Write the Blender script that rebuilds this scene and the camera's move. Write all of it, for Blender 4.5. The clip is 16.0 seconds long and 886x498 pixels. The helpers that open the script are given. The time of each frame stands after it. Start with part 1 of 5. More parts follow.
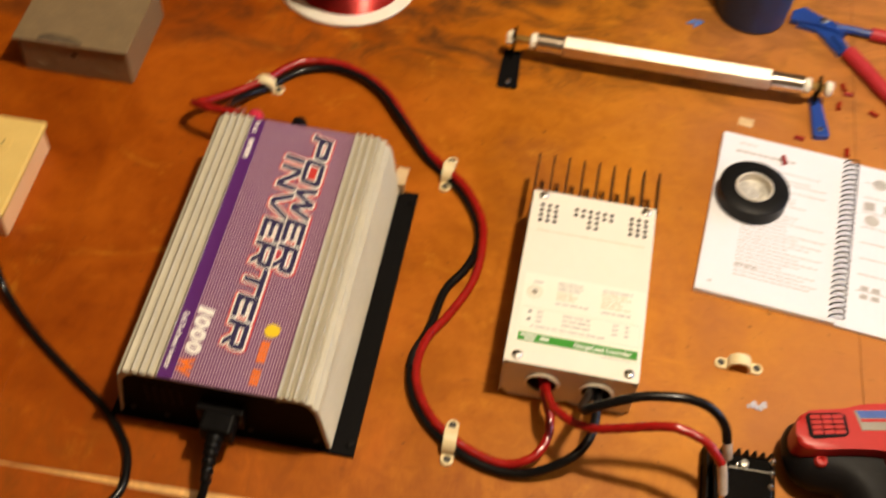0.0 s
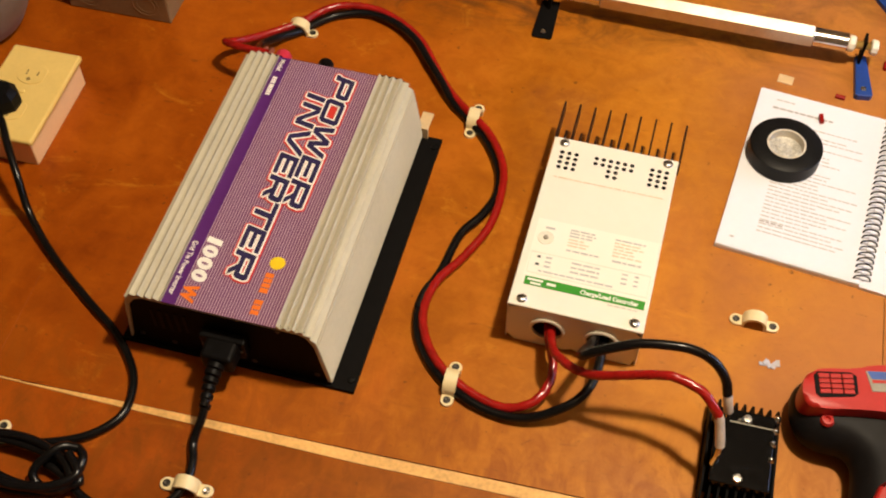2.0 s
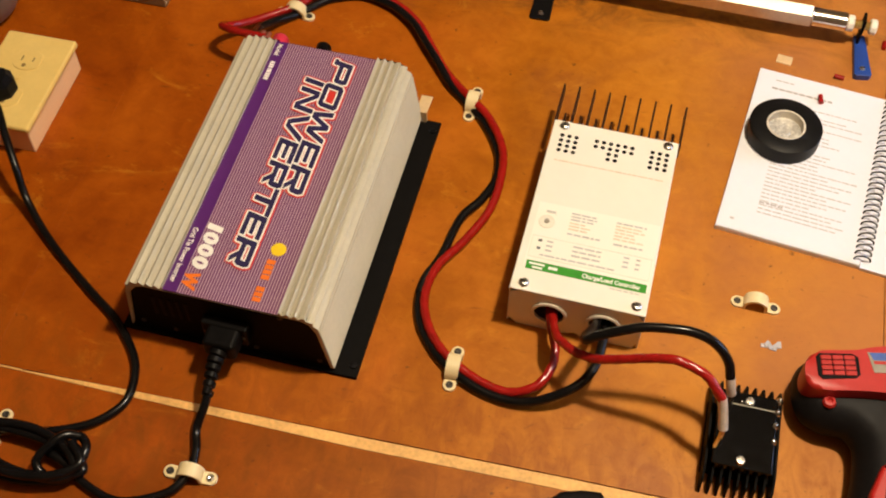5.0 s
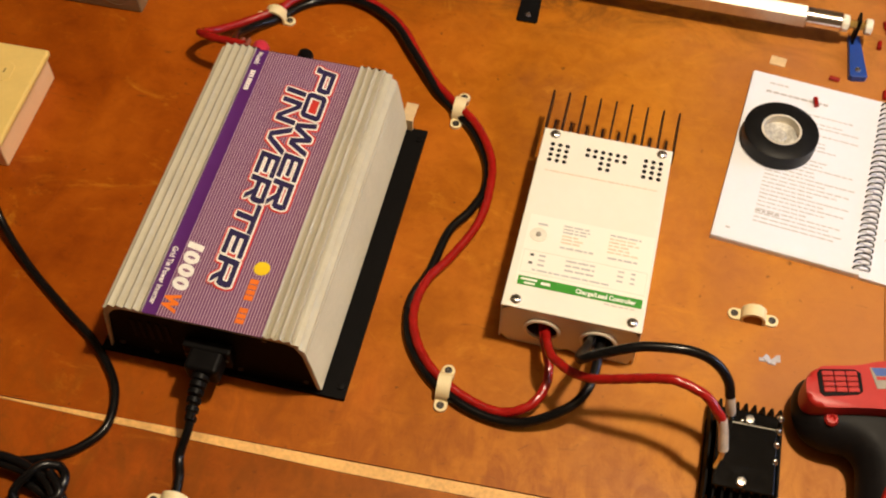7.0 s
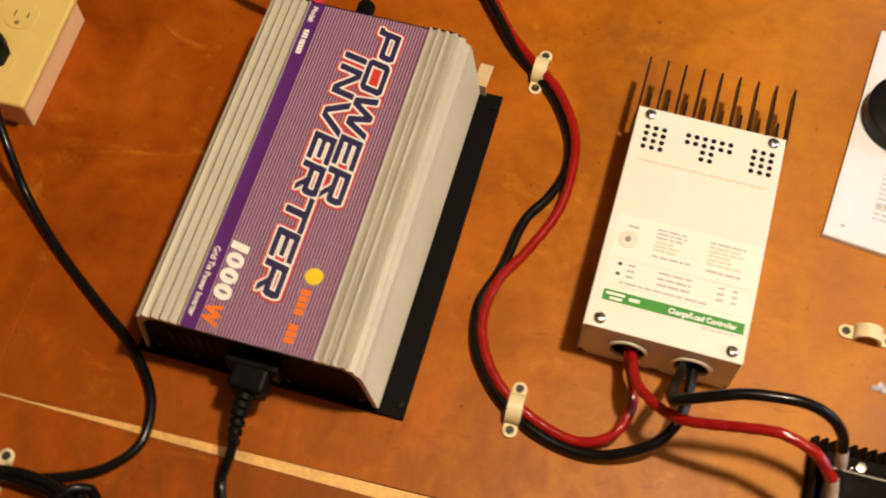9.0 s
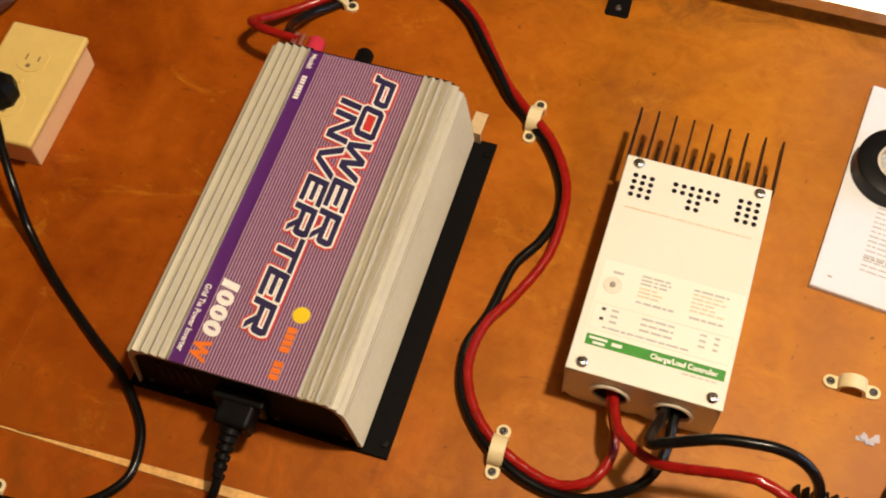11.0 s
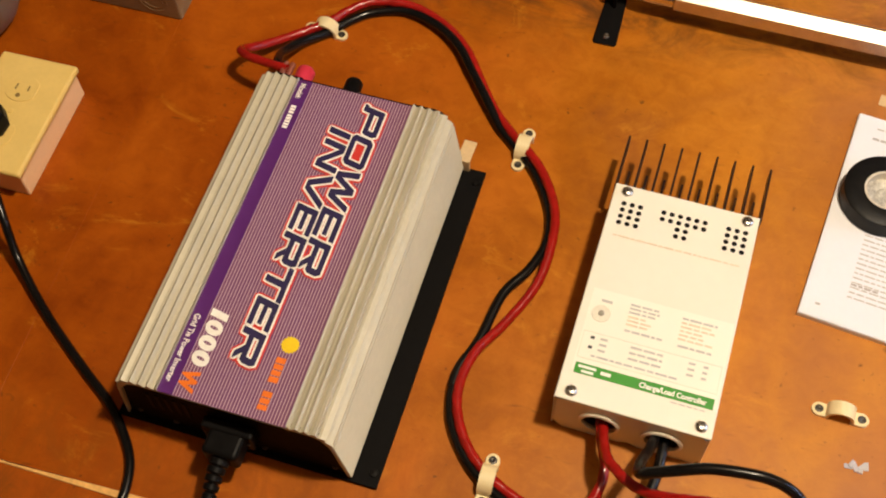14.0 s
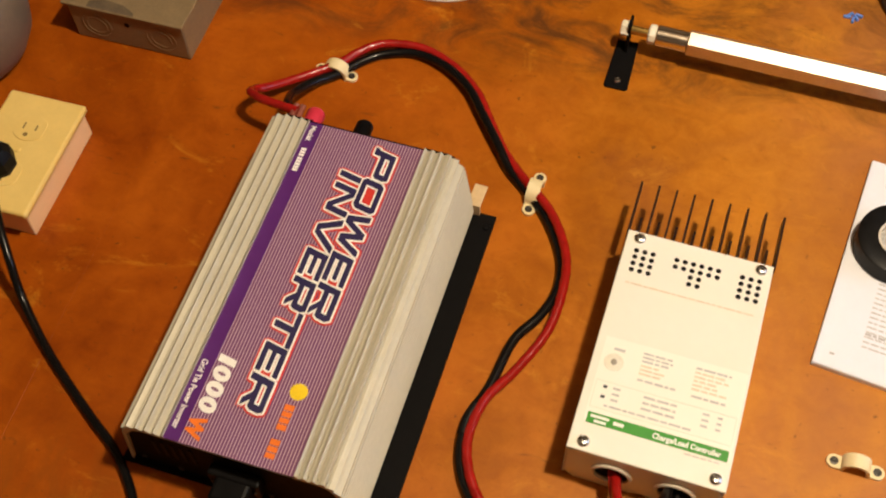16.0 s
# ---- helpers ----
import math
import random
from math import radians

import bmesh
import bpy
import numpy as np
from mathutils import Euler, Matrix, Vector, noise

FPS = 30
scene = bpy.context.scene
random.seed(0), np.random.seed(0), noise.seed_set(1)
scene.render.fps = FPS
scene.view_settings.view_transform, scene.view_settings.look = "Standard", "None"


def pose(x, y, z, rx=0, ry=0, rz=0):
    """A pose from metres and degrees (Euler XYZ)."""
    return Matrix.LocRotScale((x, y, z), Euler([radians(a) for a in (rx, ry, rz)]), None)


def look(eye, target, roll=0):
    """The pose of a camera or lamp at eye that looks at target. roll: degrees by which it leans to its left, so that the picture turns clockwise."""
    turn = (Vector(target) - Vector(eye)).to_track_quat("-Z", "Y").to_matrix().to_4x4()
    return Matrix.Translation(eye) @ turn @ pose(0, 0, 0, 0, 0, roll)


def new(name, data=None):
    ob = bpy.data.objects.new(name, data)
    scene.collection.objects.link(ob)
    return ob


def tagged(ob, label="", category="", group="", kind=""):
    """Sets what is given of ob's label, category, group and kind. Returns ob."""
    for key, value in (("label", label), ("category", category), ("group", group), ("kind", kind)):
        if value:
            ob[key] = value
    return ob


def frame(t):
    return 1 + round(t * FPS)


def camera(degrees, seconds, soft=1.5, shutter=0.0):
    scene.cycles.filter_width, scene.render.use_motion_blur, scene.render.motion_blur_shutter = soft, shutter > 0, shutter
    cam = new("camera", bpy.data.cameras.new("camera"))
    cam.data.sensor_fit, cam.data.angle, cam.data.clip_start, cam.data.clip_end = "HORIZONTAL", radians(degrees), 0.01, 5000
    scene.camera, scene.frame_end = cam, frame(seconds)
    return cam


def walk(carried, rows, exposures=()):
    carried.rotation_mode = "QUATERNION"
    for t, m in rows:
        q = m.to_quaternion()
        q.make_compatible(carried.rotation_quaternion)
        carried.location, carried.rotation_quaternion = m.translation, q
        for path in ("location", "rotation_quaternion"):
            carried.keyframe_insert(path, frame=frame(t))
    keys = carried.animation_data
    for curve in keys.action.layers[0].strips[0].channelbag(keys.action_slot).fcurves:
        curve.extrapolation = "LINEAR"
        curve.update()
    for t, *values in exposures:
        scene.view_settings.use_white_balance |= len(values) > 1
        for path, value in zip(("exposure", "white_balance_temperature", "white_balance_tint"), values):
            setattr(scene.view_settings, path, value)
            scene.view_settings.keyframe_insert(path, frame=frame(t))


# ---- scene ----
cam = camera(41.1, 16.0, soft=2.0, shutter=0.5)
PATH = [
    (0, (0.0021, -0.0646, 0.9954), (-0.0061, 0.5369, 0.1966), 4.32),
    (0.2, (0.0332, -0.0641, 0.9871), (-0.0232, 0.5127, 0.1722), 2.75),
    (0.5, (0.0448, -0.0586, 0.9795), (-0.0309, 0.5072, 0.1585), 1.60),
    (0.8, (0.0782, -0.0521, 0.9814), (-0.0195, 0.5160, 0.1642), -1.83),
    (1, (0.0667, -0.0643, 0.9721), (-0.0175, 0.5113, 0.1588), -0.72),
    (1.2, (0.0820, -0.0611, 0.9749), (-0.0076, 0.5048, 0.1553), -1.21),
    (1.5, (0.0750, -0.0723, 0.9720), (-0.0075, 0.4998, 0.1559), -0.07),
    (2, (0.0891, -0.0828, 0.9711), (0.0006, 0.4967, 0.1610), 0.31),
    (2.5, (0.0953, -0.0816, 0.9716), (0.0202, 0.4935, 0.1570), 0.76),
    (3, (0.0857, -0.0851, 0.9717), (0.0202, 0.4918, 0.1575), 1.92),
    (3.5, (0.0835, -0.0842, 0.9692), (0.0171, 0.4887, 0.1523), 1.55),
    (4, (0.0787, -0.0807, 0.9731), (0.0046, 0.4839, 0.1511), 0.64),
    (6.5, (0.0782, -0.0728, 0.9714), (-0.0036, 0.4950, 0.1523), 0.62),
    (7, (0.0663, -0.0351, 0.9609), (0.0043, 0.5214, 0.1323), 1.04),
    (7.3, (0.0487, 0.0031, 0.9510), (-0.0049, 0.5309, 0.1033), -0.10),
    (7.5, (0.0041, 0.0388, 0.9454), (0.0014, 0.5516, 0.0869), 3.55),
    (7.7, (-0.0236, 0.0648, 0.9409), (-0.0208, 0.5696, 0.0777), 2.87),
    (8, (-0.0662, 0.1047, 0.9257), (-0.0477, 0.5555, 0.0332), 2.34),
    (8.3, (-0.0799, 0.1363, 0.9201), (-0.0726, 0.5794, 0.0236), 1.64),
    (8.5, (-0.0699, 0.1475, 0.9198), (-0.0729, 0.5845, 0.0203), 2.39),
    (8.7, (-0.0522, 0.1590, 0.9170), (-0.0822, 0.5958, 0.0179), 1.52),
    (9, (0.0200, 0.1508, 0.9235), (-0.0656, 0.5805, 0.0246), -1.47),
    (9.2, (0.0455, 0.1496, 0.9262), (-0.0560, 0.5780, 0.0283), -1.69),
    (9.5, (0.0722, 0.1495, 0.9252), (-0.0485, 0.5769, 0.0292), -4.00),
    (9.7, (0.0803, 0.1524, 0.9279), (-0.0446, 0.5831, 0.0341), -5.31),
    (10, (0.0675, 0.1526, 0.9304), (-0.0429, 0.6015, 0.0437), -3.62),
    (10.2, (0.0654, 0.1498, 0.9337), (-0.0476, 0.6089, 0.0525), -3.47),
    (12.5, (0.0518, 0.1390, 0.9341), (-0.0753, 0.6044, 0.0582), -3.06),
    (13, (0.0578, 0.1465, 0.9358), (-0.0657, 0.6131, 0.0600), -3.19),
    (13.5, (0.0621, 0.1446, 0.9373), (-0.0513, 0.6244, 0.0673), -2.38),
    (14, (0.0635, 0.1477, 0.9389), (-0.0546, 0.6283, 0.0699), -2.82),
    (14.5, (0.0609, 0.1521, 0.9381), (-0.0504, 0.6402, 0.0725), -1.48),
    (15, (0.0534, 0.1740, 0.9357), (-0.0580, 0.6510, 0.0639), -1.48),
    (15.2, (0.0538, 0.1877, 0.9420), (-0.0626, 0.6662, 0.0717), -1.87),
    (15.5, (0.0454, 0.1760, 0.9362), (-0.0653, 0.6757, 0.0771), -0.48),
    (15.7, (0.0509, 0.1761, 0.9393), (-0.0682, 0.6754, 0.0811), -1.49),
    (16, (0.0488, 0.1606, 0.9360), (-0.0712, 0.6644, 0.0805), -1.93),
]
walk(cam, [(t, look(eye, target, roll)) for t, eye, target, roll in PATH], ((0, 0.07), (4, 0.03), (9, 0.0), (16, -0.02)))


# ---- light: one warm bulb above the bench, bounced by a closed room ----
world = bpy.data.worlds.new("room_air")
world.use_nodes = True
world.node_tree.nodes["Background"].inputs[0].default_value = (1.0, 0.8, 0.6, 1)
world.node_tree.nodes["Background"].inputs[1].default_value = 0.0
scene.world = world
for watts, place in ((119.0, (0.45, 0.58, 1.66)),):
    lamp = bpy.data.lights.new("ceiling_bulb", "POINT")
    lamp.energy, lamp.color, lamp.shadow_soft_size = watts, (1.0, 0.84, 0.61), 0.055
    new("ceiling_bulb", lamp).location = place


# ---- materials ----
def nodes_of(name):
    m = bpy.data.materials.new(name)
    m.use_nodes = True
    nt = m.node_tree
    return m, nt, nt.nodes["Principled BSDF"]


def add(nt, kind, **values):
    n = nt.nodes.new(kind)
    for key, value in values.items():
        n.inputs[key.replace("_", " ")].default_value = value
    return n


def plain(name, colour, rough=0.5, metal=0.0, vary=0.12, scale=60.0, bump=0.05, spec=0.5, coat=0.0):
    """Paint, plastic or metal: two scales of mottling in colour, gloss and relief."""
    m, nt, b = nodes_of(name)
    b.inputs["Metallic"].default_value = metal
    b.inputs["Specular IOR Level"].default_value = spec
    b.inputs["Coat Weight"].default_value = coat
    tc = nt.nodes.new("ShaderNodeTexCoord")
    fine = add(nt, "ShaderNodeTexNoise", Scale=scale * 8, Detail=4.0)
    wide = add(nt, "ShaderNodeTexNoise", Scale=scale, Detail=5.0, Roughness=0.6)
    for n in (fine, wide):
        nt.links.new(tc.outputs["Object"], n.inputs["Vector"])
    both = nt.nodes.new("ShaderNodeMath")
    both.operation = "MULTIPLY_ADD"
    both.inputs[1].default_value = 0.4
    nt.links.new(fine.outputs[0], both.inputs[0])
    nt.links.new(wide.outputs[0], both.inputs[2])
    ramp = nt.nodes.new("ShaderNodeValToRGB")
    lo, hi = 1 - vary, 1 + vary
    ramp.color_ramp.elements[0].position, ramp.color_ramp.elements[1].position = 0.45, 0.95
    ramp.color_ramp.elements[0].color = (*[c * lo for c in colour], 1)
    ramp.color_ramp.elements[1].color = (*[min(1, c * hi) for c in colour], 1)
    nt.links.new(both.outputs[0], ramp.inputs[0])
    nt.links.new(ramp.outputs[0], b.inputs["Base Color"])
    mr = nt.nodes.new("ShaderNodeMapRange")
    mr.inputs["To Min"].default_value, mr.inputs["To Max"].default_value = max(0.03, rough - 0.08), min(1, rough + 0.12)
    nt.links.new(wide.outputs[0], mr.inputs[0])
    nt.links.new(mr.outputs[0], b.inputs["Roughness"])
    if bump:
        bp = add(nt, "ShaderNodeBump", Strength=bump, Distance=0.001)
        nt.links.new(both.outputs[0], bp.inputs["Height"])
        nt.links.new(bp.outputs[0], b.inputs["Normal"])
    return m


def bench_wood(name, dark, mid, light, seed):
    """Varnished plywood: long faint grain, blotches, wear, black grime by the far edge and short scratches."""
    m, nt, b = nodes_of(name)
    L = nt.links.new
    tc = nt.nodes.new("ShaderNodeTexCoord")
    mp = nt.nodes.new("ShaderNodeMapping")
    mp.inputs["Rotation"].default_value = (0, 0, radians(6))
    mp.inputs["Location"].default_value = (seed, seed * 0.7, 0)
    L(tc.outputs["Object"], mp.inputs[0])
    long = nt.nodes.new("ShaderNodeMapping")
    long.inputs["Scale"].default_value = (3.0, 22.0, 1)
    L(mp.outputs[0], long.inputs[0])
    grain = add(nt, "ShaderNodeTexNoise", Scale=4.0, Detail=9.0, Roughness=0.65, Distortion=0.6)
    L(long.outputs[0], grain.inputs["Vector"])
    blot = add(nt, "ShaderNodeTexNoise", Scale=7.0, Detail=6.0, Roughness=0.55, Distortion=0.8)
    L(mp.outputs[0], blot.inputs["Vector"])
    speck = add(nt, "ShaderNodeTexNoise", Scale=40.0, Detail=8.0, Roughness=0.74, Distortion=0.5)
    L(mp.outputs[0], speck.inputs["Vector"])
    mix1 = nt.nodes.new("ShaderNodeMath")
    mix1.operation = "MULTIPLY_ADD"
    mix1.inputs[1].default_value = 0.15
    L(grain.outputs[0], mix1.inputs[0])
    L(blot.outputs[0], mix1.inputs[2])
    mix2 = nt.nodes.new("ShaderNodeMath")
    mix2.operation = "MULTIPLY_ADD"
    mix2.inputs[1].default_value = 0.52
    L(speck.outputs[0], mix2.inputs[0])
    L(mix1.outputs[0], mix2.inputs[2])
    ramp = nt.nodes.new("ShaderNodeValToRGB")
    e = ramp.color_ramp.elements
    e[0].position, e[0].color = 0.52, (*dark, 1)
    e[1].position, e[1].color = 1.04, (*light, 1)
    k = e.new(0.79)
    k.color = (*mid, 1)
    L(mix2.outputs[0], ramp.inputs[0])
    # grime: dark smears, densest in a strip along the far side
    sep = nt.nodes.new("ShaderNodeSeparateXYZ")
    L(mp.outputs[0], sep.inputs[0])
    strip = add(nt, "ShaderNodeMapRange")
    strip.interpolation_type = "SMOOTHSTEP"
    geo = nt.nodes.new("ShaderNodeSeparateXYZ")
    turn = nt.nodes.new("ShaderNodeMapping")
    turn.inputs["Rotation"].default_value = (0, 0, radians(5))
    L(tc.outputs["Object"], turn.inputs[0])
    L(turn.outputs[0], geo.inputs[0])
    strip.inputs["From Min"].default_value, strip.inputs["From Max"].default_value = 0.885, 0.98
    L(geo.outputs["Y"], strip.inputs[0])
    smear_map = nt.nodes.new("ShaderNodeMapping")
    smear_map.inputs["Scale"].default_value = (11.0, 19.0, 1)
    L(mp.outputs[0], smear_map.inputs[0])
    smear = add(nt, "ShaderNodeTexNoise", Scale=1.0, Detail=7.0, Roughness=0.7, Distortion=1.0)
    L(smear_map.outputs[0], smear.inputs["Vector"])
    cut = add(nt, "ShaderNodeMapRange")
    cut.inputs["From Min"].default_value, cut.inputs["From Max"].default_value = 0.44, 0.63
    L(smear.outputs[0], cut.inputs[0])
    grime = nt.nodes.new("ShaderNodeMath")
    grime.operation = "MULTIPLY"
    L(strip.outputs[0], grime.inputs[0])
    L(cut.outputs[0], grime.inputs[1])
    east = nt.nodes.new("ShaderNodeMapRange")
    east.inputs["From Min"].default_value, east.inputs["From Max"].default_value = 0.0, 0.28
    east.inputs["To Min"].default_value, east.inputs["To Max"].default_value = 1.0, 0.5
    L(geo.outputs["X"], east.inputs[0])
    thinned = nt.nodes.new("ShaderNodeMath")
    thinned.operation = "MULTIPLY"
    L(grime.outputs[0], thinned.inputs[0])
    L(east.outputs[0], thinned.inputs[1])
    # scratches: short dark strokes
    sm = nt.nodes.new("ShaderNodeMapping")
    sm.inputs["Scale"].default_value = (22.0, 75.0, 1)
    sm.inputs["Rotation"].default_value = (0, 0, radians(-14))
    L(tc.outputs["Object"], sm.inputs[0])
    sc = add(nt, "ShaderNodeTexNoise", Scale=1.0, Detail=5.0, Roughness=0.6, Distortion=2.2)
    L(sm.outputs[0], sc.inputs["Vector"])
    scut = add(nt, "ShaderNodeMapRange")
    scut.inputs["From Min"].default_value, scut.inputs["From Max"].default_value = 0.635, 0.73
    scut.inputs["To Max"].default_value = 0.5
    L(sc.outputs[0], scut.inputs[0])
    # pits: small dark specks, here and there in clusters
    pit = add(nt, "ShaderNodeTexNoise", Scale=150.0, Detail=3.0, Roughness=0.5)
    L(mp.outputs[0], pit.inputs["Vector"])
    where = add(nt, "ShaderNodeTexNoise", Scale=11.0, Detail=3.0)
    L(mp.outputs[0], where.inputs["Vector"])
    pick = nt.nodes.new("ShaderNodeMath")
    pick.operation = "MULTIPLY_ADD"
    pick.inputs[1].default_value = 0.35
    L(where.outputs[0], pick.inputs[0])
    L(pit.outputs[0], pick.inputs[2])
    pcut = add(nt, "ShaderNodeMapRange")
    pcut.inputs["From Min"].default_value, pcut.inputs["From Max"].default_value = 0.86, 0.96
    pcut.inputs["To Max"].default_value = 0.8
    L(pick.outputs[0], pcut.inputs[0])
    marks = nt.nodes.new("ShaderNodeMath")
    marks.operation = "MAXIMUM"
    L(scut.outputs[0], marks.inputs[0])
    L(pcut.outputs[0], marks.inputs[1])
    worn = nt.nodes.new("ShaderNodeMath")
    worn.operation = "MAXIMUM"
    L(thinned.outputs[0], worn.inputs[0])
    L(marks.outputs[0], worn.inputs[1])
    # scuffs: thin pale rubbed patches
    scuff_map = nt.nodes.new("ShaderNodeMapping")
    scuff_map.inputs["Scale"].default_value = (9.0, 16.0, 1)
    scuff_map.inputs["Rotation"].default_value = (0, 0, radians(35))
    L(mp.outputs[0], scuff_map.inputs[0])
    scuff = add(nt, "ShaderNodeTexNoise", Scale=1.0, Detail=9.0, Roughness=0.74, Distortion=1.4)
    L(scuff_map.outputs[0], scuff.inputs["Vector"])
    fcut = add(nt, "ShaderNodeMapRange")
    fcut.inputs["From Min"].default_value, fcut.inputs["From Max"].default_value = 0.58, 0.74
    fcut.inputs["To Max"].default_value = 0.55
    L(scuff.outputs[0], fcut.inputs[0])
    rubbed = nt.nodes.new("ShaderNodeMix")
    rubbed.data_type = "RGBA"
    rubbed.inputs[7].default_value = (min(1, light[0] * 1.25), light[1] * 1.35, light[2] * 1.6, 1)
    L(fcut.outputs[0], rubbed.inputs[0])
    soot = nt.nodes.new("ShaderNodeMix")
    soot.data_type = "RGBA"
    soot.inputs[7].default_value = (0.035, 0.018, 0.008, 1)
    part_of = nt.nodes.new("ShaderNodeMath")
    part_of.operation = "MULTIPLY"
    part_of.inputs[1].default_value = 0.74
    L(worn.outputs[0], part_of.inputs[0])
    L(part_of.outputs[0], soot.inputs[0])
    # dimmer light at the west end is put into the colour: darker, redder
    dim_west = nt.nodes.new("ShaderNodeMix")
    dim_west.data_type, dim_west.blend_type = "RGBA", "MULTIPLY"
    dim_west.inputs[7].default_value = (0.72, 0.42, 0.18, 1)
    # mask of that painted dimming, its edge broken up by the blotch noise
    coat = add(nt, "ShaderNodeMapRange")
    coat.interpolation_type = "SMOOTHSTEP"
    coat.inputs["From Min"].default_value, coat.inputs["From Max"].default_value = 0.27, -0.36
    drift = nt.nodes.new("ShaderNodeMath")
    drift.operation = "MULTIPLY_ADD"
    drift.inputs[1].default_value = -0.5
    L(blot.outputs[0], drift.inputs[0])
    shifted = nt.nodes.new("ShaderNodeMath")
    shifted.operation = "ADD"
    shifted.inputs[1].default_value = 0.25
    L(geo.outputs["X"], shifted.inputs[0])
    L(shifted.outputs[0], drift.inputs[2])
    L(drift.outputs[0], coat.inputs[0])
    L(coat.outputs[0], dim_west.inputs[0])
    L(ramp.outputs[0], dim_west.inputs[6])
    # the colour turns paler and less yellow towards the east end
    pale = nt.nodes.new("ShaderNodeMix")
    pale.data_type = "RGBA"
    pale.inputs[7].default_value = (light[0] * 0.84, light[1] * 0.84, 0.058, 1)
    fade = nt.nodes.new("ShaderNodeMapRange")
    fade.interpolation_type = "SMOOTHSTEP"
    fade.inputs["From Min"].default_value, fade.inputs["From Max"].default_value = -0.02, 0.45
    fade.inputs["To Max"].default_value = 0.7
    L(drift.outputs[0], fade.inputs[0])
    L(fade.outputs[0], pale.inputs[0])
    L(dim_west.outputs[2], pale.inputs[6])
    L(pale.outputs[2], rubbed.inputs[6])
    # trodden patch along the front seam: red-brown blotches dragged towards the edge
    zone = nt.nodes.new("ShaderNodeMapRange")
    zone.interpolation_type = "SMOOTHSTEP"
    zone.inputs["From Min"].default_value, zone.inputs["From Max"].default_value = 0.50, 0.40
    L(geo.outputs["Y"], zone.inputs[0])
    drag = nt.nodes.new("ShaderNodeMapping")
    drag.inputs["Scale"].default_value = (46.0, 20.0, 1)
    drag.inputs["Rotation"].default_value = (0, 0, radians(20))
    L(tc.outputs["Object"], drag.inputs[0])
    blotch = add(nt, "ShaderNodeTexNoise", Scale=1.0, Detail=8.0, Roughness=0.68, Distortion=0.7)
    L(drag.outputs[0], blotch.inputs["Vector"])
    bcut = nt.nodes.new("ShaderNodeMapRange")
    bcut.inputs["From Min"].default_value, bcut.inputs["From Max"].default_value = 0.42, 0.64
    bcut.inputs["To Max"].default_value = 0.75
    L(blotch.outputs[0], bcut.inputs[0])
    both = nt.nodes.new("ShaderNodeMath")
    both.operation = "MULTIPLY"
    L(zone.outputs[0], both.inputs[0])
    L(bcut.outputs[0], both.inputs[1])
    trod = nt.nodes.new("ShaderNodeMix")
    trod.data_type = "RGBA"
    trod.inputs[7].default_value = (dark[0] * 1.05, dark[1] * 0.95, dark[2], 1)
    L(both.outputs[0], trod.inputs[0])
    L(rubbed.outputs[2], trod.inputs[6])
    L(trod.outputs[2], soot.inputs[6])
    L(soot.outputs[2], b.inputs["Base Color"])
    mr = nt.nodes.new("ShaderNodeMapRange")
    mr.inputs["To Min"].default_value, mr.inputs["To Max"].default_value = 0.30, 0.55
    L(blot.outputs[0], mr.inputs[0])
    L(mr.outputs[0], b.inputs["Roughness"])
    b.inputs["Specular IOR Level"].default_value = 0.20
    bp = add(nt, "ShaderNodeBump", Strength=0.3, Distance=0.0014)
    L(mix2.outputs[0], bp.inputs["Height"])
    L(bp.outputs[0], b.inputs["Normal"])
    return m


def lined(name, ground, line, pitch, share):
    """Printed film with fine lengthwise lines, by the thing's own x."""
    m, nt, b = nodes_of(name)
    tc = nt.nodes.new("ShaderNodeTexCoord")
    sep = nt.nodes.new("ShaderNodeSeparateXYZ")
    nt.links.new(tc.outputs["Object"], sep.inputs[0])
    div = nt.nodes.new("ShaderNodeMath")
    div.operation = "DIVIDE"
    div.inputs[1].default_value = pitch
    nt.links.new(sep.outputs["X"], div.inputs[0])
    fr = nt.nodes.new("ShaderNodeMath")
    fr.operation = "FRACT"
    nt.links.new(div.outputs[0], fr.inputs[0])
    ramp = nt.nodes.new("ShaderNodeValToRGB")
    e = ramp.color_ramp.elements
    e[0].position, e[0].color = 0.0, (*ground, 1)
    e[1].position, e[1].color = 1.0, (*ground, 1)
    for p, c in ((1 - share - 0.06, ground), (1 - share, line), (0.96, line)):
        e.new(p).color = (*c, 1)
    nt.links.new(fr.outputs[0], ramp.inputs[0])
    nt.links.new(ramp.outputs[0], b.inputs["Base Color"])
    b.inputs["Roughness"].default_value = 0.35
    n = add(nt, "ShaderNodeTexNoise", Scale=90.0, Detail=4.0)
    nt.links.new(tc.outputs["Object"], n.inputs["Vector"])
    mr = nt.nodes.new("ShaderNodeMapRange")
    mr.inputs["To Min"].default_value, mr.inputs["To Max"].default_value = 0.25, 0.5
    nt.links.new(n.outputs[0], mr.inputs[0])
    nt.links.new(mr.outputs[0], b.inputs["Roughness"])
    return m


